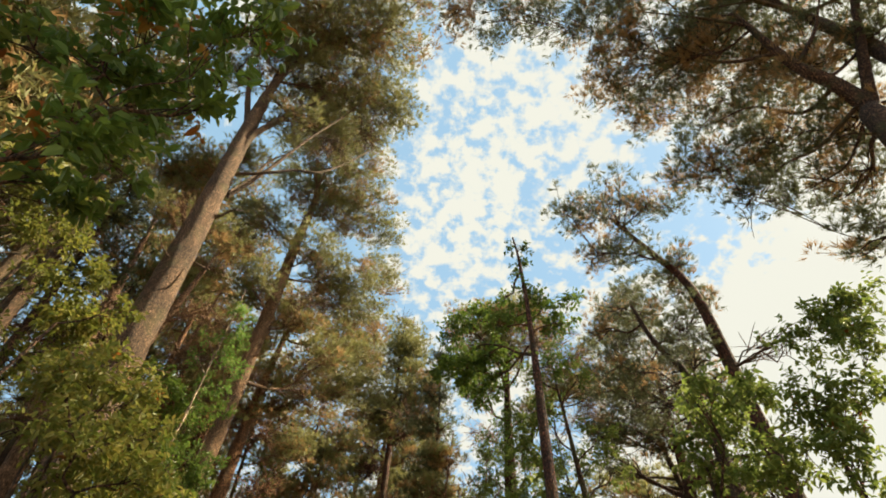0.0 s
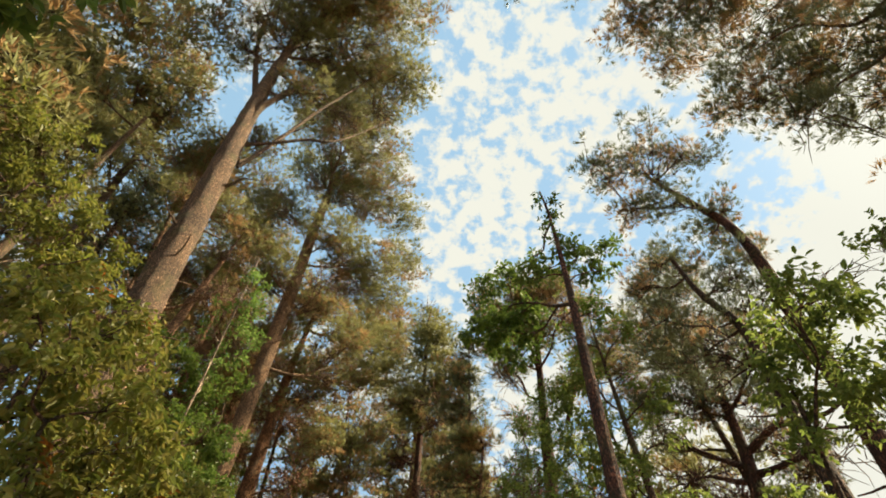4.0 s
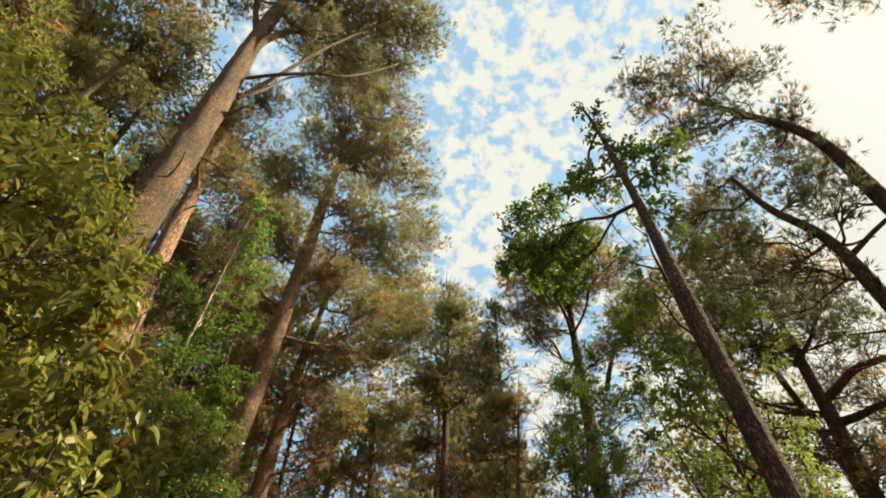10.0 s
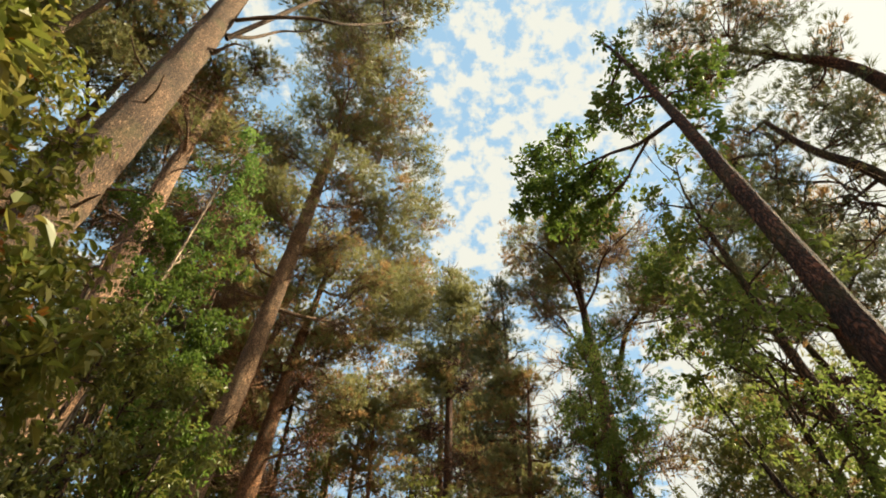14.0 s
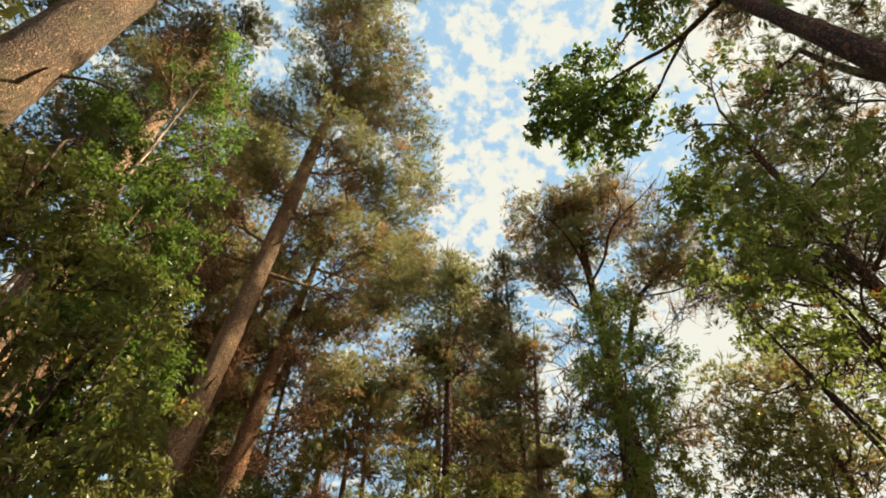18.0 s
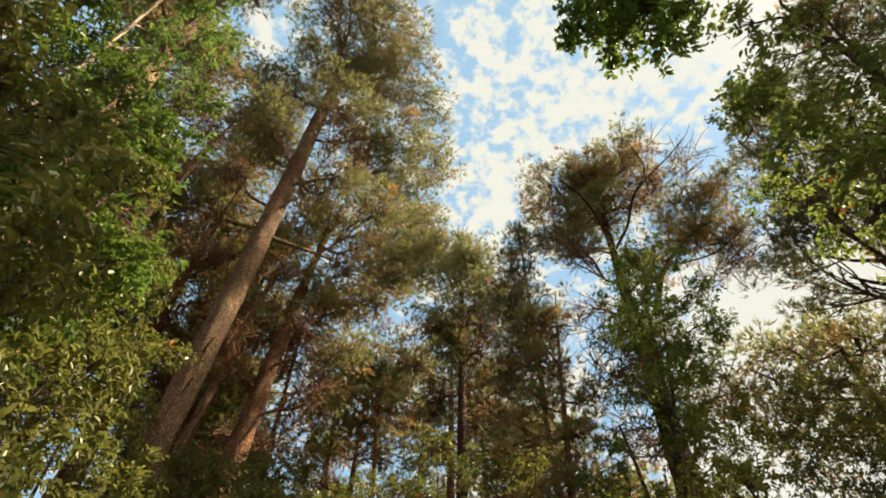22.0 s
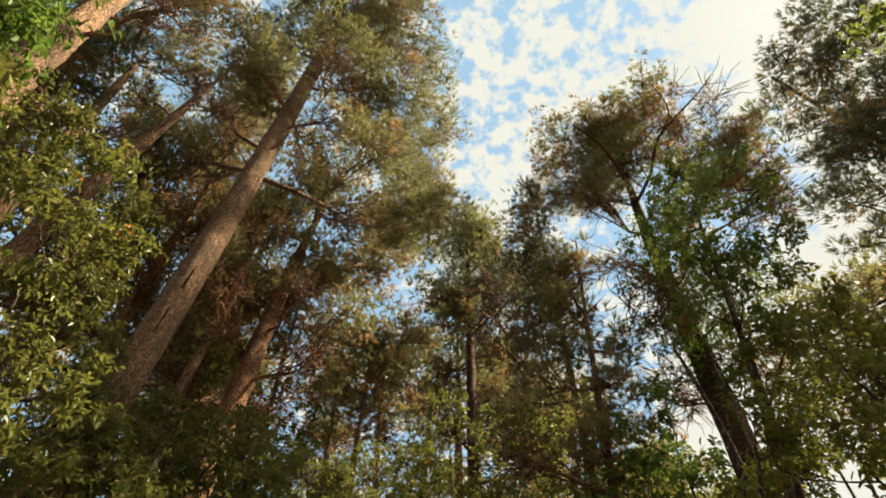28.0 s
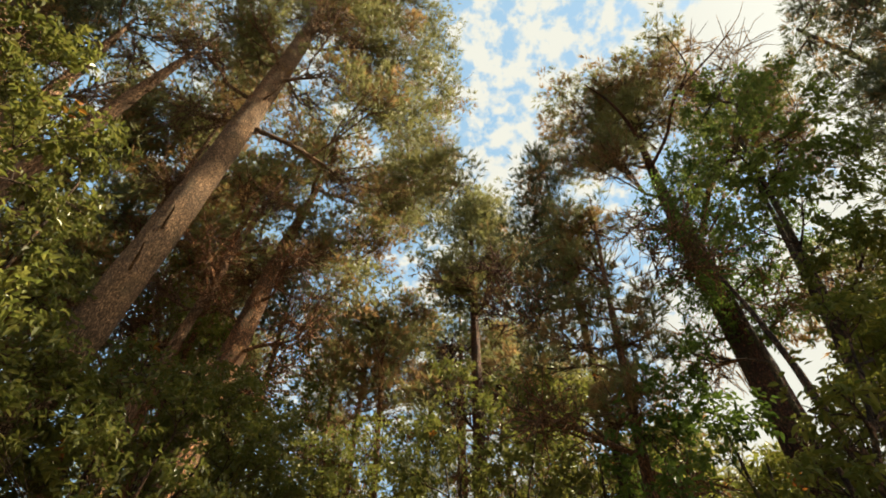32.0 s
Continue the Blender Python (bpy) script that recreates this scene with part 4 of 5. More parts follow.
overhanging = pine([(9.9, 6.2, 0), (9.7, 5.8, 8), (9.5, 5.55, 12.5), (10.01, 5.75, 13.53), (9.56, 5.55, 14.52), (8.93, 5.44, 15.39), (8.41, 5.14, 16.54), (7.96, 4.83, 17.7)], 0.42,
     [(0, 4.9, 18.2, 0.65), (1.5, 5.5, 19, 0.69), (3.4, 5.6, 19.7, 0.87), (4.7, 5.5, 17.9, 0.95), (5.1, 7.5, 18.7, 0.64), (7.1, 9, 19.7, 0.8), (6.4, 6.4, 17.7, 1.1), (8.7, 6.1, 19.8, 1.38), (8.7, 8.4, 18.7, 1.09), (6.9, 8.2, 14.6, 0.63), (8.4, 7.9, 14.7, 0.75), (10.4, 7.8, 18.3, 1.05), (7.1, 7.4, 12.1, 0.44), (9.3, 7.9, 13.5, 0.64), (10, 5.6, 16.9, 0.9), (9.9, 6.6, 14.2, 0.82), (10.5, 7.7, 13.2, 0.62), (10.5, 4.6, 15.5, 0.8), (9.5, 7.7, 10.9, 0.47)], "large overhanging pine with a wide dark crown", 44, bark=BARK_DARK, dry=0.35, rise=0.3, mats=[NEEDLES_BLUE, NEEDLES_DRY], density=1.6, size=0.85, fill=0.8, taper=2.2)
for points, thick in (([(10.01, 5.75, 13.53), (10.04, 5.01, 14.64), (10.01, 3.95, 16.03), (10.02, 2.71, 17.52)], 0.15), ([(8.93, 5.44, 15.39), (9.35, 4.78, 15.97), (9.59, 4.15, 16.74)], 0.08), ([(9.56, 5.55, 14.52), (9.06, 6.33, 14.52), (8.18, 6.59, 15.35), (7.48, 7.34, 15.74)], 0.06), ([(9.83, 5.74, 13.82), (9.26, 6.8, 13.58), (8.69, 7.37, 13.67), (8.28, 8.15, 13.73)], 0.06), ([(8.68, 5.31, 15.96), (7.59, 5.82, 16.61), (6.43, 5.87, 17.58)], 0.06), ([(9.93, 5.83, 13.55), (9.66, 6.89, 12.93), (9.14, 7.57, 12.92)], 0.05), ([(8.15, 4.98, 17.21), (6.9, 5.08, 18.22), (5.48, 5.23, 19.24)], 0.05)):
    stout_limb(overhanging, points, thick, BARK_DARK)
pine([(11.2, 4.4, 0), (11.0, 4.6, 9), (10.4, 4.8, 15), (9.6, 5.0, 21)], 0.4,
     [(5, 4.1, 20, 1.44), (7.9, 3.9, 20.9, 1.75), (2.6, 4.5, 21.7, 1.38), (10.1, 4, 19.7, 1.57), (12.1, 3.9, 18.7, 1.49)], "neighbouring pine whose crown meets the overhanging one", 45, bark=BARK_DARK, dry=0.3, mats=[NEEDLES_BLUE, NEEDLES_DRY], density=0.9)
pine([(8.3, 24.3, 0), (8.5, 24.0, 7), (8.6, 23.8, 13)], 0.22,
     [(6.9, 24.9, 12.7, 0.86), (8.6, 25.3, 13.1, 0.87), (8.2, 22.6, 11.4, 0.67), (10, 23.6, 12.2, 0.79), (10, 22, 11.9, 0.73), (6.9, 25, 11.1, 0.88), (8.6, 25.2, 11.2, 1.06), (8.5, 22.4, 9.7, 0.88), (7.3, 25.4, 9.8, 1), (7.8, 23.5, 8.8, 0.88), (5.9, 25.6, 11.1, 0.71), (9.8, 24.5, 9.2, 0.93)], "low bushy pine at the edge of the clearing", 46, bark=BARK_DARK, dry=0.25, size=1.2, density=0.55)
pine([(9.5, 21.0, 0), (9.6, 20.9, 8), (8.8, 20.6, 13), (7.5, 20.3, 19)], 0.17,
     [(7.9, 19.5, 19.1, 0.68), (8, 20.9, 18.8, 0.71), (7.1, 18.9, 16, 0.74), (7.4, 20.8, 16.2, 0.63), (8, 18.5, 16.7, 0.74), (8, 19.4, 15, 0.85), (7.9, 21, 15.3, 0.77), (6.3, 19.8, 12, 0.62), (6.9, 21.4, 13.4, 0.56), (8.6, 17.8, 17.2, 0.74), (8.6, 18.6, 19.6, 0.6), (7.3, 21.7, 12, 0.53)], "pine with layered blue-green clumps of needles", 47, bark=BARK_DARK, dry=0.08, density=0.52, mats=[NEEDLES_BLUE, NEEDLES_DRY])

# ---- broadleaf trees ----
broadleaf("broadleaf_tree", [[(1.85, 9.3, 0), (1.9, 9.85, 6), (1.95, 10.25, 10), (1.9, 10.55, 13), (1.8, 10.7, 14.3)]], 0.165,
          [*[(1.9, 10.5, 13.6, 0.2), (2, 10.7, 13, 0.23), (1.9, 10.3, 11.8, 0.22), (2.1, 10.5, 11.4, 0.25), (2.3, 10.2, 10.8, 0.38), (2.6, 10.2, 10.4, 0.39), (1.6, 10.9, 11.2, 0.33), (1.1, 10.6, 10.6, 0.22), (3.1, 10.1, 11, 0.26), (2.4, 10.2, 9.1, 0.27)], *[(0, 12.7, 11.9, 0.44), (0.8, 12.8, 12.6, 0.52), (1, 12.1, 10.8, 0.44), (1.3, 12.5, 10.3, 0.39), (0.4, 12.4, 10.3, 0.46), (-0.2, 12.7, 10.6, 0.34), (1, 12.7, 9.8, 0.38), (0.8, 12.2, 12.4, 0.23), (1.6, 12.4, 13.3, 0.25), (0.2, 12.5, 11, 0.41), (0.8, 12.5, 10.8, 0.43), (0.5, 12.9, 10.2, 0.38), (0.1, 12.4, 10.5, 0.33), (1.4, 12.5, 11.1, 0.36)]], "slim leaning tree with a dark mossy trunk and hanging leafy clumps", 51, leaf=LEAF_DARK, bark=BARK_BROWN, length=0.135, density=1.15, boughs=[([(1.94, 10.32, 9.42), (1.67, 11.08, 10.05), (1.35, 11.62, 10.67), (0.82, 12.29, 11.22), (0.24, 12.93, 11.37)], 0.045)], rise=0.3, group="broadleaf trees")
broadleaf("broadleaf_tree", [[(4.2, 13.6, 0), (3.8, 13.4, 4), (3.3, 13.0, 7.5), (2.9, 12.6, 10.5)]], 0.16,
          [(2.2, 12.9, 10.5, 0.46), (2.5, 13.3, 9.7, 0.59), (2.4, 12.1, 8.8, 0.45), (2.1, 13.3, 8.2, 0.52), (2.3, 12.4, 7.7, 0.46), (1.8, 13.1, 7, 0.42), (2.6, 13.2, 7.4, 0.48), (2.5, 12.1, 6.8, 0.41), (1.8, 13.4, 8.6, 0.4), (1.7, 12.9, 6.2, 0.27), (2.3, 12.8, 6.3, 0.32), (3, 13, 6.7, 0.44), (2.1, 11.3, 11.4, 0.45), (1.2, 10.3, 10.3, 0.33), (2.8, 12.1, 11, 0.39), (3.5, 12, 10, 0.46), (3.8, 12.4, 8.6, 0.5), (2.8, 11.9, 6.3, 0.44), (3.8, 12.1, 7.5, 0.47)], "bushy broadleaf tree with bright backlit leaves", 52, leaf=LEAF_LIGHT, length=0.13, density=0.5, rise=0.5, group="broadleaf trees")
broadleaf("broadleaf_tree", [[(0.3, 19.2, 0), (0.8, 18.7, 5), (1.2, 18.2, 9.5)], [(-0.38, 18.25, 0), (0.3, 18.57, 3), (0.98, 18.88, 6), (1.77, 19.24, 9.5)], [(0.62, 18.89, 0), (0.32, 18.89, 4.11), (0.28, 18.92, 5.36), (0.21, 18.99, 6.33), (0.14, 19.05, 6.95)]], 0.09,
          [(1.5, 17.9, 10.8, 0.5), (1.3, 18.6, 11, 0.51), (1.2, 17.6, 9.1, 0.48), (1.9, 17.8, 9.1, 0.42), (0.8, 18.1, 8.7, 0.48), (1.3, 18.1, 8.2, 0.45), (0.9, 18.9, 9.4, 0.46), (1.3, 17.5, 7.5, 0.34), (1, 18.6, 8.1, 0.43), (1, 18, 7.1, 0.35), (1.5, 17.8, 7.2, 0.35), (2.2, 17.8, 8.1, 0.3), (0.3, 18.4, 7.3, 0.3), (1.1, 18.4, 6.7, 0.34), (1.2, 17.8, 6.2, 0.29), (1.9, 17.5, 9.9, 0.26)], "young broadleaf tree with fresh green leaves", 53, leaf=LEAF_LIGHT, length=0.1, density=0.7, rise=0.6, group="broadleaf trees")
broadleaf("ivy", [[(1.9, 22.3, 0), (2.45, 23.0, 9), (2.7, 23.3, 14)]], 0.08,
          [(2.5, 22.9, 14.2, 1.03), (2.8, 23.3, 13, 1.09), (1.7, 22.6, 12, 0.74), (2.7, 23.1, 11.2, 1.09), (3.5, 22.3, 10.7, 0.68), (1.7, 23.1, 10.7, 0.89), (2.9, 23.3, 9.9, 0.95), (0.9, 22.8, 8.6, 0.4), (4.4, 22.6, 12.3, 0.6), (2.9, 22.4, 15.2, 0.63)], "dark green ivy climbing the pine trunk", 54, leaf=LEAF_DARK, length=0.1, rise=0.3, category="climber", density=0.65)
broadleaf("sapling", [[(-7.2, 11.45, 0), (-6.85, 11.4, 3.6), (-6.5, 11.25, 7.2), (-6.25, 11.0, 9.8), (-6.08, 10.8, 11.8)]], 0.04,
          [(-6.0, 11.0, 10.3, 0.30), (-5.9, 10.8, 10.8, 0.30), (-6.2, 11.3, 10.1, 0.30), (-5.9, 11.4, 10.5, 0.30), (-6.3, 11.3, 9.8, 0.28), (-6.1, 11.7, 9.9, 0.30), (-6.4, 11.6, 9.2, 0.28), (-6.6, 11.0, 9.5, 0.25), (-6.2, 11.9, 9.3, 0.26), (-6.5, 11.4, 8.8, 0.25), (-6.0, 12.0, 9.9, 0.25), (-5.8, 11.0, 10.7, 0.20), (-6.5, 10.8, 10.0, 0.22), (-6.6, 11.5, 8.4, 0.24), (-6.1, 10.7, 11.0, 0.20)], "slender pale-stemmed sapling with small bright green leaves", 55, leaf=LEAF_FRESH, bark=BARK_PALE, length=0.08, rise=1.2, density=0.5)

# ---- shrubs beside the walk ----
broadleaf("shrub", [[(5.2, 6.6, 0), (5.1, 6.5, 3), (5.0, 6.4, 5.5)], [(5.2, 6.5, 0), (5.6, 6.2, 4.4)], [(5.2, 6.6, 0), (4.5, 6.7, 3.8)]], 0.07,
          [(5.9, 5.6, 7.1, 0.39), (5.6, 6.2, 6.9, 0.4), (5.6, 5.5, 6.2, 0.42), (5.1, 6.3, 6.8, 0.23), (4.9, 6.1, 5.7, 0.42), (5.4, 6, 5.6, 0.41), (4.8, 6.7, 5.2, 0.42), (4.8, 6, 4.7, 0.41), (4.2, 7, 4.9, 0.42)], "tall broadleaf shrub with backlit leaves beside the walk", 61, length=0.1, density=1.15, leaf=LEAF_LIGHT, category="shrub", group="shrubs by the walk", odd=0.02)
broadleaf("shrub", [[(3.8, 7.8, 0), (3.8, 7.8, 3), (3.9, 7.7, 5.5)], [(3.8, 7.8, 0), (4.2, 7.6, 4)]], 0.06,
          [(4.2, 7.7, 6.5, 0.42), (4.6, 7.9, 6.2, 0.47), (4.8, 7.1, 6.3, 0.37), (3.3, 6.3, 5.8, 0.19), (3.9, 7.6, 5.5, 0.43), (4.6, 7.5, 5.6, 0.43), (3.5, 6, 5.7, 0.23), (4.4, 7, 6.3, 0.27), (4, 7.8, 5.2, 0.26), (3.7, 7.7, 4.6, 0.26), (3.5, 8, 4.2, 0.26)], "tall shrub with light yellow-green leaves", 62, length=0.12, density=1.0, leaf=LEAF_LIGHT, category="shrub", group="shrubs by the walk")
broadleaf("broadleaf_tree", [[(-4.6, 1.9, 0), (-4.2, 2.0, 3), (-3.2, 2.1, 5.5)]], 0.1,
          [(-3.7, 1.5, 6, 0.39), (-3.4, 1.8, 6.3, 0.39), (-2.9, 1.7, 6.6, 0.41), (-2, 1.5, 5.9, 0.26), (-1.8, 1.6, 6.2, 0.18), (-2.7, 2.2, 6.4, 0.25), (-3.3, 2.5, 6.4, 0.32), (-2.8, 1.8, 4.9, 0.31), (-3.3, 2.2, 4.8, 0.32), (-2.7, 2.2, 5, 0.2), (-1.6, 1.4, 6, 0.17), (-2.3, 2.1, 6.3, 0.14), (-2.4, 2.2, 6, 0.11)], "overhanging broadleaf tree with some orange autumn leaves", 63, length=0.15, density=1.2, leaf=LEAF_DARK, odd=0.06, group="broadleaf trees")
broadleaf("shrub", [[(1.9, 17.2, 0), (1.6, 17.2, 3), (1.3, 17.4, 5)], [(1.9, 17.2, 0), (1.0, 17.6, 4)]], 0.05,
          [(1.1, 17.4, 5.7, 0.38), (1.8, 17.4, 6, 0.39), (1.1, 16.9, 4.9, 0.32), (1, 17.8, 5.2, 0.37), (0.5, 17.7, 4.7, 0.35), (0.9, 17.6, 4.4, 0.39), (0.8, 18.2, 5.9, 0.28), (0.2, 17.7, 5, 0.24), (0.5, 18.2, 4.5, 0.33), (1, 17.2, 4.4, 0.34)], "dark leafy shrub under the young tree", 64, length=0.1, density=0.9, leaf=LEAF_LAUREL, category="shrub", group="shrubs by the walk")


shrub([(-4.6, 5.2, 5, 0.31), (-4.6, 5.6, 5.3, 0.34), (-4.1, 5.2, 4.3, 0.28), (-4.2, 5.9, 5.1, 0.29), (-4, 5.6, 4.4, 0.3), (-3.8, 6.1, 4.8, 0.22), (-4.4, 5.8, 4.2, 0.3), (-3.6, 5.8, 4.1, 0.26), (-4.1, 6, 3.9, 0.29), (-3.5, 6.2, 4, 0.25), (-4, 5.8, 3.5, 0.26), (-3.9, 6.5, 3.7, 0.3), (-3.2, 6.3, 3.5, 0.23), (-3.9, 6.2, 3.2, 0.27), (-3.2, 6.6, 3.3, 0.24), (-3.4, 6.6, 4, 0.16)], "dense evergreen shrub with broad yellowing leaves", 71, LEAF_YELLOW, 0.11, 0.02, density=1.4)
shrub([(-7.2, 5.4, 8.4, 0.42), (-7.2, 6.1, 8.5, 0.45), (-6.1, 6.3, 7.6, 0.41), (-6.9, 6.2, 7.5, 0.41), (-7.3, 4.9, 8.9, 0.51), (-7, 5.7, 9.2, 0.28), (-6.7, 6.8, 7.3, 0.34), (-5.8, 6.7, 7.2, 0.29)], "tall thin-branched shrub behind the leafy ones", 72, LEAF_LAUREL, 0.11, 0.01, density=0.8)
shrub([(-6.4, 6.6, 6.8, 0.34), (-6.3, 7.1, 7.1, 0.37), (-5.4, 7.1, 6.4, 0.31), (-6.2, 7, 6.2, 0.37), (-5.5, 7.2, 5.9, 0.32), (-5.3, 7.6, 6.4, 0.29), (-5.9, 7.5, 5.5, 0.35), (-5, 7.4, 5.2, 0.3), (-5.1, 8, 5.9, 0.25), (-5.3, 7.4, 4.5, 0.33), (-5.1, 7.8, 4.7, 0.32), (-5, 8.2, 5.2, 0.26), (-4.8, 7.6, 3.9, 0.31), (-4.8, 8.2, 4.3, 0.29), (-4.3, 8.2, 4.2, 0.26), (-4.9, 7.9, 3.5, 0.3), (-4.7, 8.5, 3.7, 0.31), (-4, 8.3, 3.6, 0.24)], "large yellow-green shrub with soft broad leaves", 73, LEAF_YELLOW, 0.115, 0.02, density=1.3)
shrub([(-7, 11.1, 8.4, 0.46), (-6.6, 11.9, 8.4, 0.48), (-6.4, 11, 6.9, 0.41), (-6.1, 12.1, 7.2, 0.5), (-6.3, 11.3, 6, 0.38), (-5.8, 12, 6, 0.45), (-5.7, 11.6, 5.1, 0.41), (-7.3, 10.6, 8.8, 0.32)], "shrub with small dark green leaves under the pines", 74, LEAF_DARK, 0.08, 0.0)
shrub([(-6.2, 9.3, 5.7, 0.3), (-6.2, 9.8, 5.7, 0.32), (-5.4, 9.8, 5.2, 0.3), (-6, 9.8, 5, 0.32), (-5.1, 10.2, 5.2, 0.28), (-5.5, 10.1, 4.7, 0.32), (-5.4, 10.7, 4.9, 0.32), (-5.4, 9.8, 4.1, 0.27), (-5, 10.9, 5, 0.26), (-5.1, 10.3, 4, 0.29), (-4.9, 10.8, 4.2, 0.29), (-5.6, 10.5, 3.7, 0.29), (-4.4, 10.9, 4.2, 0.2)], "leafy evergreen shrub at the foot of the pines", 75, LEAF_GREEN, 0.085, density=0.85)
shrub([(-6.6, 10.9, 6.2, 0.28), (-6.6, 11.5, 6.3, 0.3), (-5.7, 11.4, 5.7, 0.27), (-6.5, 11.4, 5.5, 0.3), (-5.5, 11.9, 5.8, 0.26), (-6, 11.8, 5.2, 0.29), (-6, 12.4, 5.6, 0.3), (-6.2, 11.8, 4.7, 0.28), (-5.5, 11.9, 4.4, 0.26), (-5.5, 11.7, 3.7, 0.23), (-5.6, 12.5, 4, 0.27), (-5.1, 12.4, 3.9, 0.24), (-5.5, 12.3, 3.5, 0.24), (-5.5, 12.9, 3.8, 0.25)], "tall rounded evergreen shrub full of leaves", 76, LEAF_GREEN, 0.085, density=0.85)
shrub([(-9.4, 13.9, 7.9, 0.39), (-9.7, 14.1, 9.1, 0.45), (-8.4, 14.4, 7.9, 0.41), (-8.3, 15.3, 8.2, 0.4), (-8.7, 14.3, 6.7, 0.4), (-8.4, 14.9, 6.9, 0.43), (-8.2, 15.8, 7.1, 0.37), (-8.2, 14.6, 5.6, 0.36), (-8.1, 15.6, 5.9, 0.37), (-7.9, 15.1, 4.7, 0.35), (-7.7, 15.7, 4.9, 0.33), (-7.6, 16.4, 5, 0.32), (-7.3, 15.6, 6.6, 0.26)], "rounded evergreen shrub with pale new growth", 77, LEAF_GREEN, 0.11)
shrub([(-9, 19.9, 7.2, 0.35), (-8.7, 20.7, 7.1, 0.37), (-7.5, 20.4, 6.2, 0.33), (-7.3, 21.5, 6.4, 0.34), (-8.8, 19.7, 6.1, 0.35), (-8.4, 20.3, 5.9, 0.36), (-8.1, 21.2, 6, 0.38), (-6.9, 20.8, 5.4, 0.33), (-9.1, 20.1, 5.6, 0.34), (-8.2, 20.2, 5, 0.32), (-7.8, 20.8, 5.1, 0.34), (-7, 22, 5.7, 0.33), (-9, 19.3, 5.9, 0.29), (-9.6, 19.8, 5.3, 0.36), (-9.2, 19.4, 4.5, 0.39), (-9, 19.9, 4.7, 0.38), (-11, 19.3, 6.1, 0.47), (-9.7, 18.9, 5.3, 0.42), (-10.5, 19.3, 5.3, 0.48)], "low wide evergreen shrub under the tall pine", 79, LEAF_GREEN, 0.125, density=0.9)
shrub([(-9.1, 18.5, 5.8, 0.5), (-8.6, 18.9, 5.4, 0.5), (-7.8, 19.8, 5.9, 0.5), (-8.4, 20.6, 6.9, 0.5), (-8.6, 22.3, 8.0, 0.55), (-7.6, 22.2, 6.9, 0.55), (-9.6, 20.4, 7.2, 0.5), (-8.0, 21.3, 6.6, 0.55), (-7.2, 20.9, 5.5, 0.55), (-7.9, 18.9, 4.6, 0.5), (-8.6, 18.2, 4.7, 0.5), (-7.2, 19.7, 4.7, 0.5), (-9.3, 17.8, 5.2, 0.5), (-6.8, 21.6, 5.3, 0.5), (-7.4, 20.4, 6.3, 0.4)], "dense rounded evergreen shrub before the tall pine's foot", 90, LEAF_GREEN, 0.12, density=0.75)
shrub([(-11.3, 15.9, 10.7, 0.4), (-11.4, 16.5, 10.5, 0.41), (-10.3, 16.6, 9.1, 0.41), (-10.4, 17.5, 9.9, 0.42), (-10.1, 17.2, 8.4, 0.4), (-10.1, 17.6, 10.5, 0.33), (-10.2, 18.2, 9, 0.38), (-9.7, 17.5, 7.4, 0.37), (-9.8, 18.4, 7.6, 0.34), (-9.5, 18, 6.7, 0.38), (-9.4, 18.6, 6.4, 0.33), (-9.8, 18.7, 6.1, 0.4), (-8.8, 18.7, 5.6, 0.34), (-9.3, 19, 5.2, 0.37), (-8.7, 19.1, 5.2, 0.34), (-9, 19.2, 4.6, 0.35), (-8.8, 20.1, 5.2, 0.36)], "high leafy evergreen shrub beside the pale pine trunk", 84, LEAF_GREEN, 0.125, density=1.1)
shrub([(-6.4, 11.8, 6.4, 0.28), (-6.7, 12, 7.6, 0.35), (-5.8, 12.1, 7, 0.29), (-6.3, 12.5, 9, 0.31), (-6, 12.1, 5.5, 0.25), (-6.1, 12.3, 6.4, 0.27), (-6.2, 12.5, 5.4, 0.24)], "high dark evergreen tree leaning out of the shrubs", 80, LEAF_DARK, 0.085, density=0.8, name="evergreen_tree")
shrub([(-4.4, 25.6, 10.1, 0.63), (-3.7, 26.4, 9.8, 0.72), (-2.9, 24.7, 9, 0.63), (-4.8, 26, 9, 0.75), (-3.9, 25.1, 7.8, 0.67), (-2.8, 25.5, 8.3, 0.7), (-1.8, 26.3, 9, 0.6), (-1.9, 24.7, 7, 0.61), (-3.4, 25.9, 7.5, 0.68), (-2.1, 25, 9.3, 0.43), (-5.4, 25.6, 7.6, 0.62)], "dark shrubs filling the gap between the pines", 81, LEAF_GREEN, 0.14, density=0.7)
shrub([(-15.6, 27.3, 14.3, 1.11), (-16.6, 27.6, 17.8, 1.12), (-14.5, 27, 15.2, 1.14), (-14.9, 28.2, 12.4, 1.19), (-13.6, 28, 13, 1.08), (-12.5, 29.3, 11.9, 1.2), (-14, 29.3, 11.2, 1.17), (-13.3, 27.9, 14.5, 1.01), (-12.7, 29.7, 13.9, 1.03), (-11.5, 29.4, 14.9, 1.05), (-10.9, 30.4, 13.1, 1.15), (-11.7, 30.8, 11.8, 1.12), (-16.3, 25.9, 15.7, 0.9)], "olive understorey trees among the pine trunks", 87, LEAF_LAUREL, 0.2, density=0.45, name="understorey_tree")
shrub([(-8.1, 26.6, 8.9, 0.79), (-7.1, 27.7, 9.6, 0.85), (-5.5, 26.4, 9.1, 0.7), (-7.4, 27.2, 8.2, 0.77), (-5.9, 26.7, 7.9, 0.73), (-8.5, 26.5, 7.9, 0.6)], "olive understorey shrub between the pine poles", 85, LEAF_GREEN, 0.14, density=0.7)
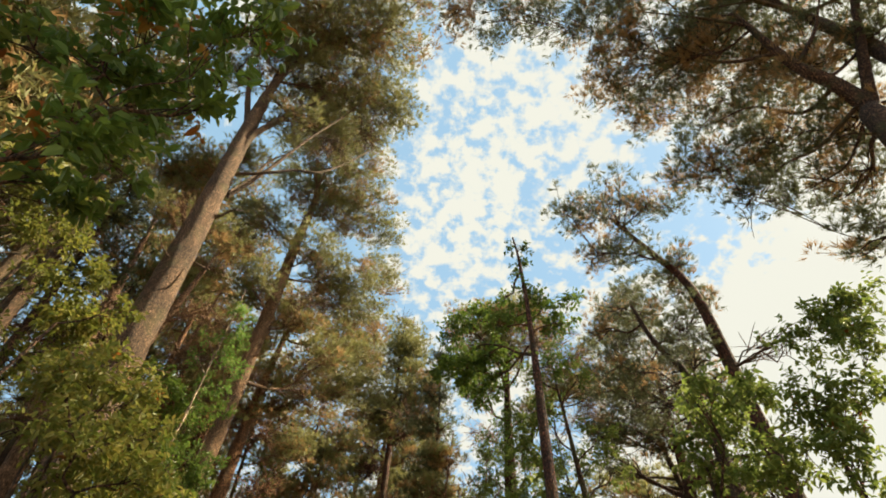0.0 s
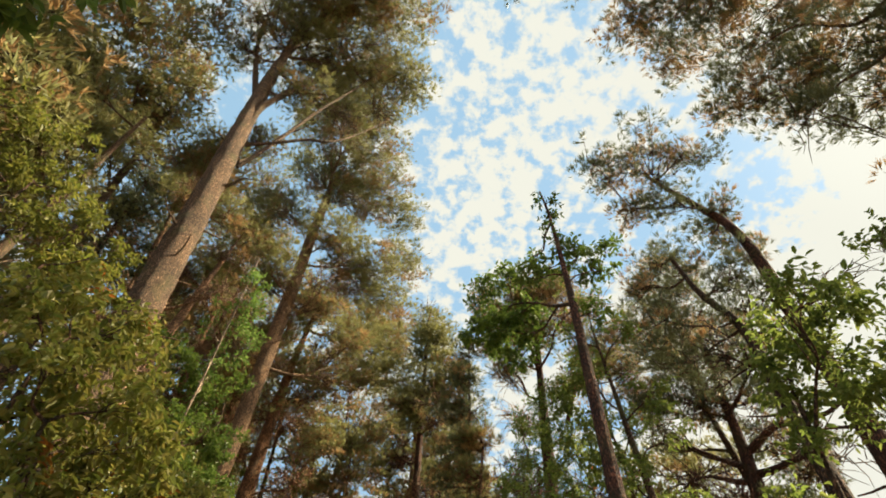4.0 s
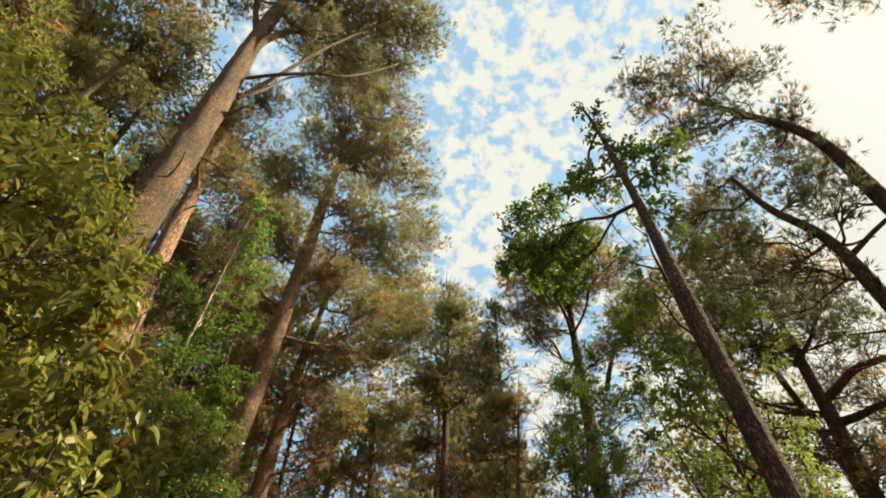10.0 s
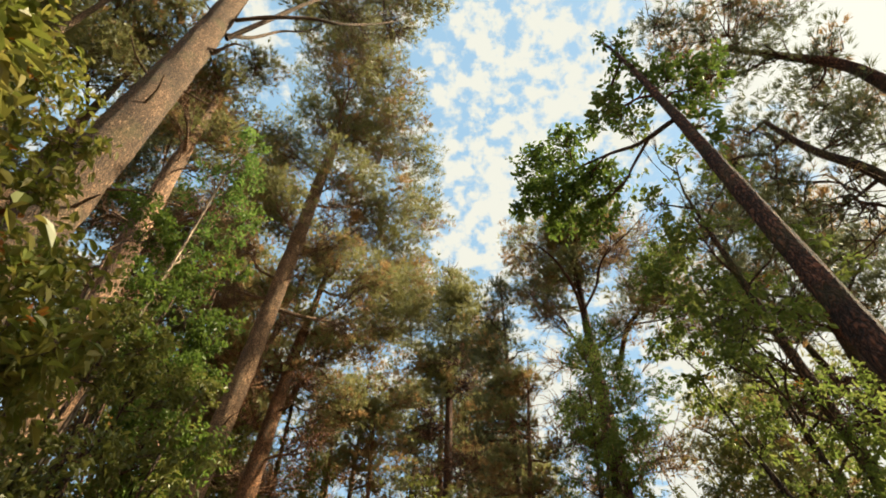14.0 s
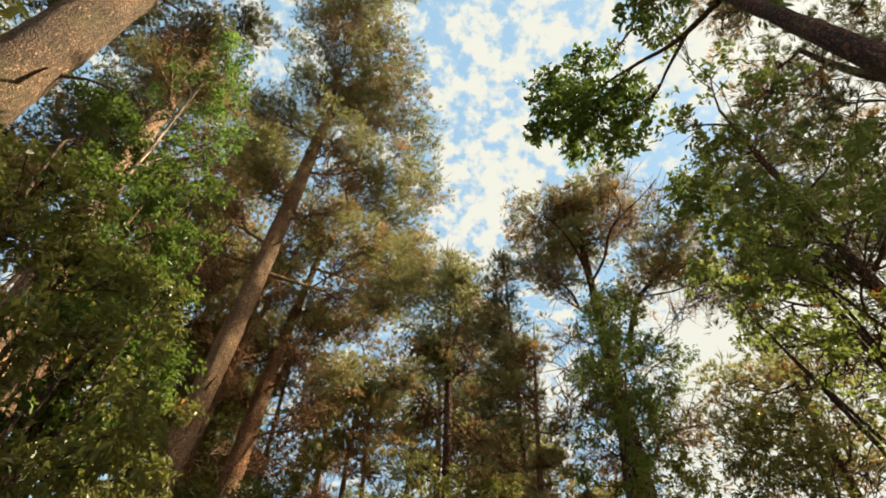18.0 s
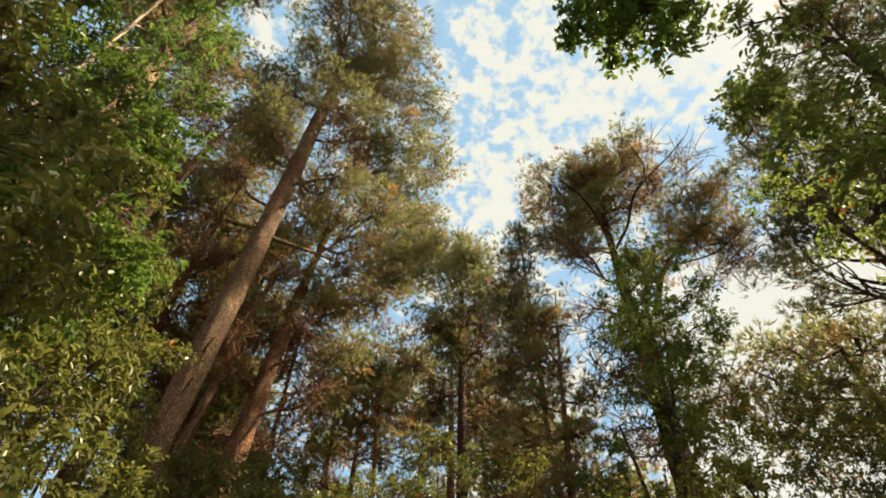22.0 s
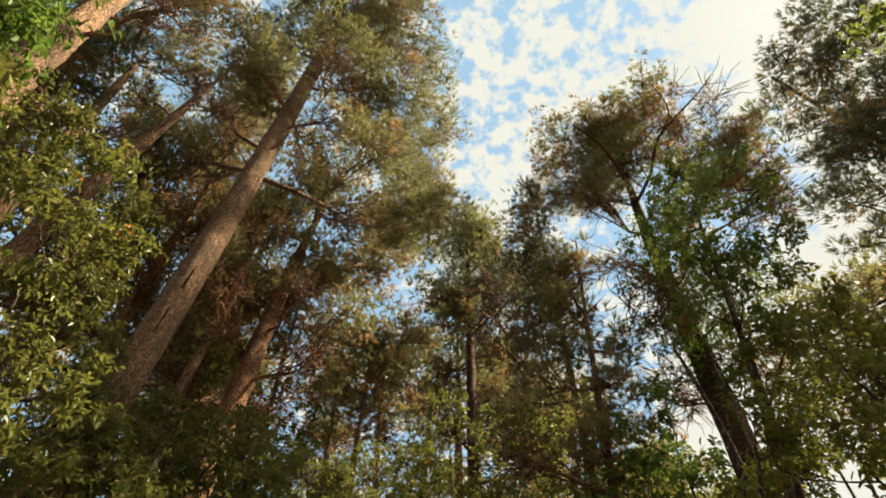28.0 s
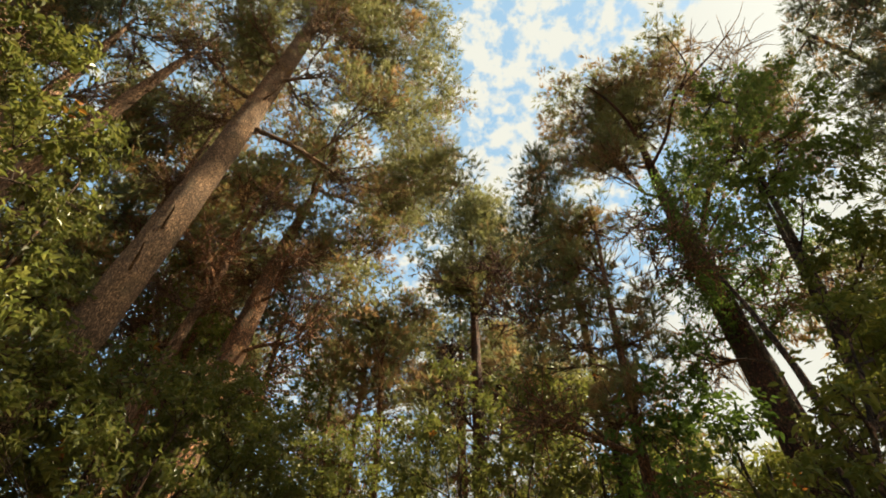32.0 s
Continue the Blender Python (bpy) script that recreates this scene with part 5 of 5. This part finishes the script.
shrub([(-0, 17.5, 4.8, 0.23), (0.3, 17.8, 4.6, 0.26), (-0.5, 17.4, 4, 0.2), (-0, 17.8, 4, 0.23), (-0.6, 17.7, 4, 0.18), (-0.4, 17.8, 3.7, 0.25), (-0.4, 18.4, 3.8, 0.25), (-0.5, 17.4, 3.3, 0.21)], "dark shrub in the shade beside the walk", 86, LEAF_LAUREL, 0.1, density=0.55, group="shrubs by the walk")
shrub([(-2.1, 24.7, 9, 0.55), (-1.3, 25.1, 9.3, 0.52), (-1.2, 23.8, 7.7, 0.55), (-2, 25, 7.8, 0.65), (-1.3, 24.1, 6.9, 0.58), (-0.6, 24.3, 7.2, 0.54), (-0.3, 24.8, 6.7, 0.59), (-1.8, 24, 6.3, 0.55), (0.3, 24.3, 7.4, 0.48), (-0.7, 23.9, 8.5, 0.38)], "dark evergreen shrub round the thin young pines", 88, LEAF_GREEN, 0.14, density=0.65)
shrub([(6.5, 23, 9.9, 0.7), (7.6, 23.2, 10.3, 0.72), (6.9, 21.7, 8.7, 0.68), (6.1, 23.8, 9, 0.77), (6.2, 22.6, 8, 0.76), (6.8, 22.8, 7.7, 0.75), (6.2, 24.2, 7.9, 0.74), (4.9, 23.2, 7.8, 0.56), (5.7, 24.1, 9.5, 0.58)], "green leafy shrub below the bushy pine", 89, LEAF_GREEN, 0.13, density=0.65)
shrub([(-0, 22.2, 7.1, 0.47), (0.7, 22.3, 7.9, 0.42), (0.2, 21.4, 6.3, 0.42), (-0.1, 22.5, 6.4, 0.46), (-0.7, 22.2, 6.5, 0.38), (0.4, 21.9, 5.8, 0.42), (-0.9, 23.2, 6.2, 0.48), (-0.5, 21.9, 5.4, 0.4), (1, 21.9, 6.4, 0.34)], "shady evergreen shrub under the ivy-clad pine", 82, LEAF_DARK, 0.15, density=0.8)
shrub([(2.3, 21.3, 6.3, 0.50), (2.6, 20.8, 6.6, 0.50), (2.3, 21.5, 5.9, 0.50), (1.9, 21.8, 5.8, 0.50), (2.3, 21.8, 5.3, 0.50), (2.7, 21.1, 7.2, 0.45), (3.1, 20.6, 7.5, 0.45), (1.9, 22.1, 5.3, 0.50), (2.9, 21.5, 6.4, 0.50), (1.7, 21.7, 5.0, 0.50), (1.4, 21.8, 5.1, 0.50), (2.0, 21.5, 4.9, 0.50), (2.1, 21.3, 5.4, 0.50)], "dark green bush beside the slim leaning stems", 91, LEAF_GREEN, 0.1, density=0.6, group="shrubs by the walk")
shrub([(2.8, 13.8, 7.5, 0.44), (3.1, 14.1, 6.7, 0.5), (3.2, 13.2, 5.9, 0.43), (4.1, 13.4, 6.4, 0.42), (3.8, 13, 5.4, 0.44), (2.8, 13.8, 5.7, 0.45), (3.5, 13.9, 5.5, 0.44), (3.8, 12.8, 4.8, 0.41), (2.4, 14.2, 6.8, 0.37), (3, 13.4, 8.2, 0.49), (3.6, 13.4, 8.1, 0.44), (2.3, 14.5, 8, 0.41), (2, 13.8, 9.2, 0.43), (2.9, 14, 10.6, 0.47)], "bright leafy shrub behind the slim leaning tree", 83, LEAF_LIGHT, 0.1, density=0.6, group="shrubs by the walk")


def understorey(x, y, height, seed):
    """A rounded low tree that fills the space under the pine crowns."""
    rng = np.random.default_rng(seed)
    lobes = []
    for k in range(9):
        a, z = k * 2.4 + rng.uniform(0, 1), height * rng.uniform(0.5, 0.95)
        d = rng.uniform(0.5, 2.0) * (1.15 - z / height)
        lobes.append((x + 1.4 * d * math.cos(a), y + 1.4 * d * math.sin(a), z, rng.uniform(0.75, 1.1)))
    shrub(lobes, "olive-leaved understorey tree between the pine poles", seed, (LEAF_LAUREL, LEAF_GREEN)[seed % 2], 0.22, density=0.6, name="understorey_tree", group="understorey trees", stems=2)


for k, (x, y, height) in enumerate([(-12.5, 32.5, 11.5), (-9.6, 30.5, 10), (-6.6, 31.5, 10.5), (-15.0, 29.5, 11.5), (-11, 36.5, 13.5), (-4.5, 33.5, 11), (-7.8, 37, 13.5), (-1.6, 31, 10.5), (1.8, 29, 9.5), (-3, 37.5, 12.5), (4.6, 29.5, 9.5)]):
    understorey(x, y, height, 400 + k)


# ---- the wood behind ----
def background_pine(x, y, height, seed, bark, mats):
    rng = np.random.default_rng(seed)
    lean = rng.normal(0, 0.5, 2)
    points = [(x, y, 0), (x + lean[0] * 0.4, y + lean[1] * 0.4, height * 0.5), (x + lean[0], y + lean[1], height * 0.97)]
    lobes = []
    count, low = (14, 0.52) if x < -15.5 else (7, 0.64)
    for k in range(count):
        z = height * (low + (0.98 - low) * (k + rng.uniform(0, 0.6)) / count)
        a = k * 2.4 + rng.uniform(0, 0.8)
        d = (1 - ((z / height - 0.5) / 0.55) ** 2) * rng.uniform(1.0, 2.8)
        lobes.append((x + lean[0] * z / height + d * math.cos(a), y + lean[1] * z / height + d * math.sin(a), z, rng.uniform(0.9, 1.4)))
    pine(points, 0.2 + 0.005 * height, lobes, "pine of the wood behind, partly hidden by others", seed, bark=bark, mats=mats, size=1.6, density=0.42, dry=0.3, stubs=4, twigs=0 if x < -15.5 else 7, group="pines of the wood behind", sides=12)


for k, (x, y, height) in enumerate([(-18, 33, 25), (-22, 27, 26), (-8.2, 41, 23), (-14, 42, 25), (-1.8, 39, 20), (-20, 39, 26), (-25, 20, 26),
                                    (-22, 14, 24), (-27, 30, 27), (-18, 8, 22), (3.5, 33, 12), (-11.5, 4.5, 17), (-16.5, 4, 22), (-24, 38, 27), (-20.5, 22.5, 28), (-17.5, 28, 27), (-1.2, 31, 16)]):
    background_pine(x, y, height, 200 + k, (BARK_RED, BARK_PINE, BARK_DARK)[k % 3], [NEEDLES, NEEDLES_DRY])


def slender_pine(x, y, height, seed):
    """A close-grown pine: a long bare pole with dead stubs and a small high crown."""
    rng = np.random.default_rng(seed)
    lean = rng.normal(0, 0.7, 2)
    points = [(x, y, 0), (x + lean[0] * 0.3, y + lean[1] * 0.3, height * 0.4), (x + lean[0], y + lean[1], height * 0.97)]
    lobes = []
    for k in range(6):
        z, a, d = height * (0.74 + 0.04 * k), k * 2.4 + rng.uniform(0, 1), rng.uniform(0.5, 1.7)
        lobes.append((x + lean[0] + d * math.cos(a), y + lean[1] + d * math.sin(a), z, rng.uniform(0.7, 1.0)))
    bare = [(x + rng.uniform(-1.8, 1.8), y + rng.uniform(-1.5, 1.5), height * rng.uniform(0.45, 0.7), 0.5) for k in range(3)]
    pine(points, 0.17, lobes, "slender close-grown pine with a bare reddish pole", seed, bark=BARK_RED, dry=0.4, size=1.3, density=0.6, bare=bare, stubs=8, group="slender pines", sides=12)


for k, (x, y, height) in enumerate([(-14.6, 28, 23), (-12.6, 30.5, 22), (-16.6, 31, 24), (-7.4, 30.5, 18), (-11.2, 35.5, 23), (-13.4, 25.2, 22), (-2.8, 35, 20)]):
    slender_pine(x, y, height, 300 + k)


# ---- far woods all round, too far to tell their trees apart ----
def far_woods():
    rng = np.random.default_rng(5)
    wood, green = [], []
    for k in range(70):
        a = radians(-112 + 150 * (k / 69) + rng.uniform(-1.5, 1.5))
        d = rng.uniform(40, 62)
        x, y = -3 + d * math.sin(a), 14 + d * math.cos(a)
        height = rng.uniform(17, 24) if x < 2 else rng.uniform(9, 13)
        wood.append((*tube([(x, y, 0), (x + rng.normal(0, 0.3), y, height * 0.5), (x, y, height * 0.95)], [0.28, 0.2, 0.05], 6), 0))
        n = 170
        z = height * rng.uniform(0.12, 1.0, n)
        ring = (1.05 - z / height) ** 0.6 * 3.4 * rng.uniform(0.2, 1.0, n)
        turn = rng.uniform(0, 6.3, n)
        at = np.stack([x + ring * np.cos(turn), y + ring * np.sin(turn), z], -1)
        way = unit(np.stack([np.cos(turn), np.sin(turn), np.full(n, 0.5)], -1) + 0.4 * random_ways(n, rng))
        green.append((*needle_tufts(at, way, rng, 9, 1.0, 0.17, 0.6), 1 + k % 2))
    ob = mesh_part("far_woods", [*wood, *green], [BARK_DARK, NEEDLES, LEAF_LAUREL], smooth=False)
    tagged(ob, "belt of distant pines and broadleaf trees round the wood", "woods", kind="stuff")


far_woods()
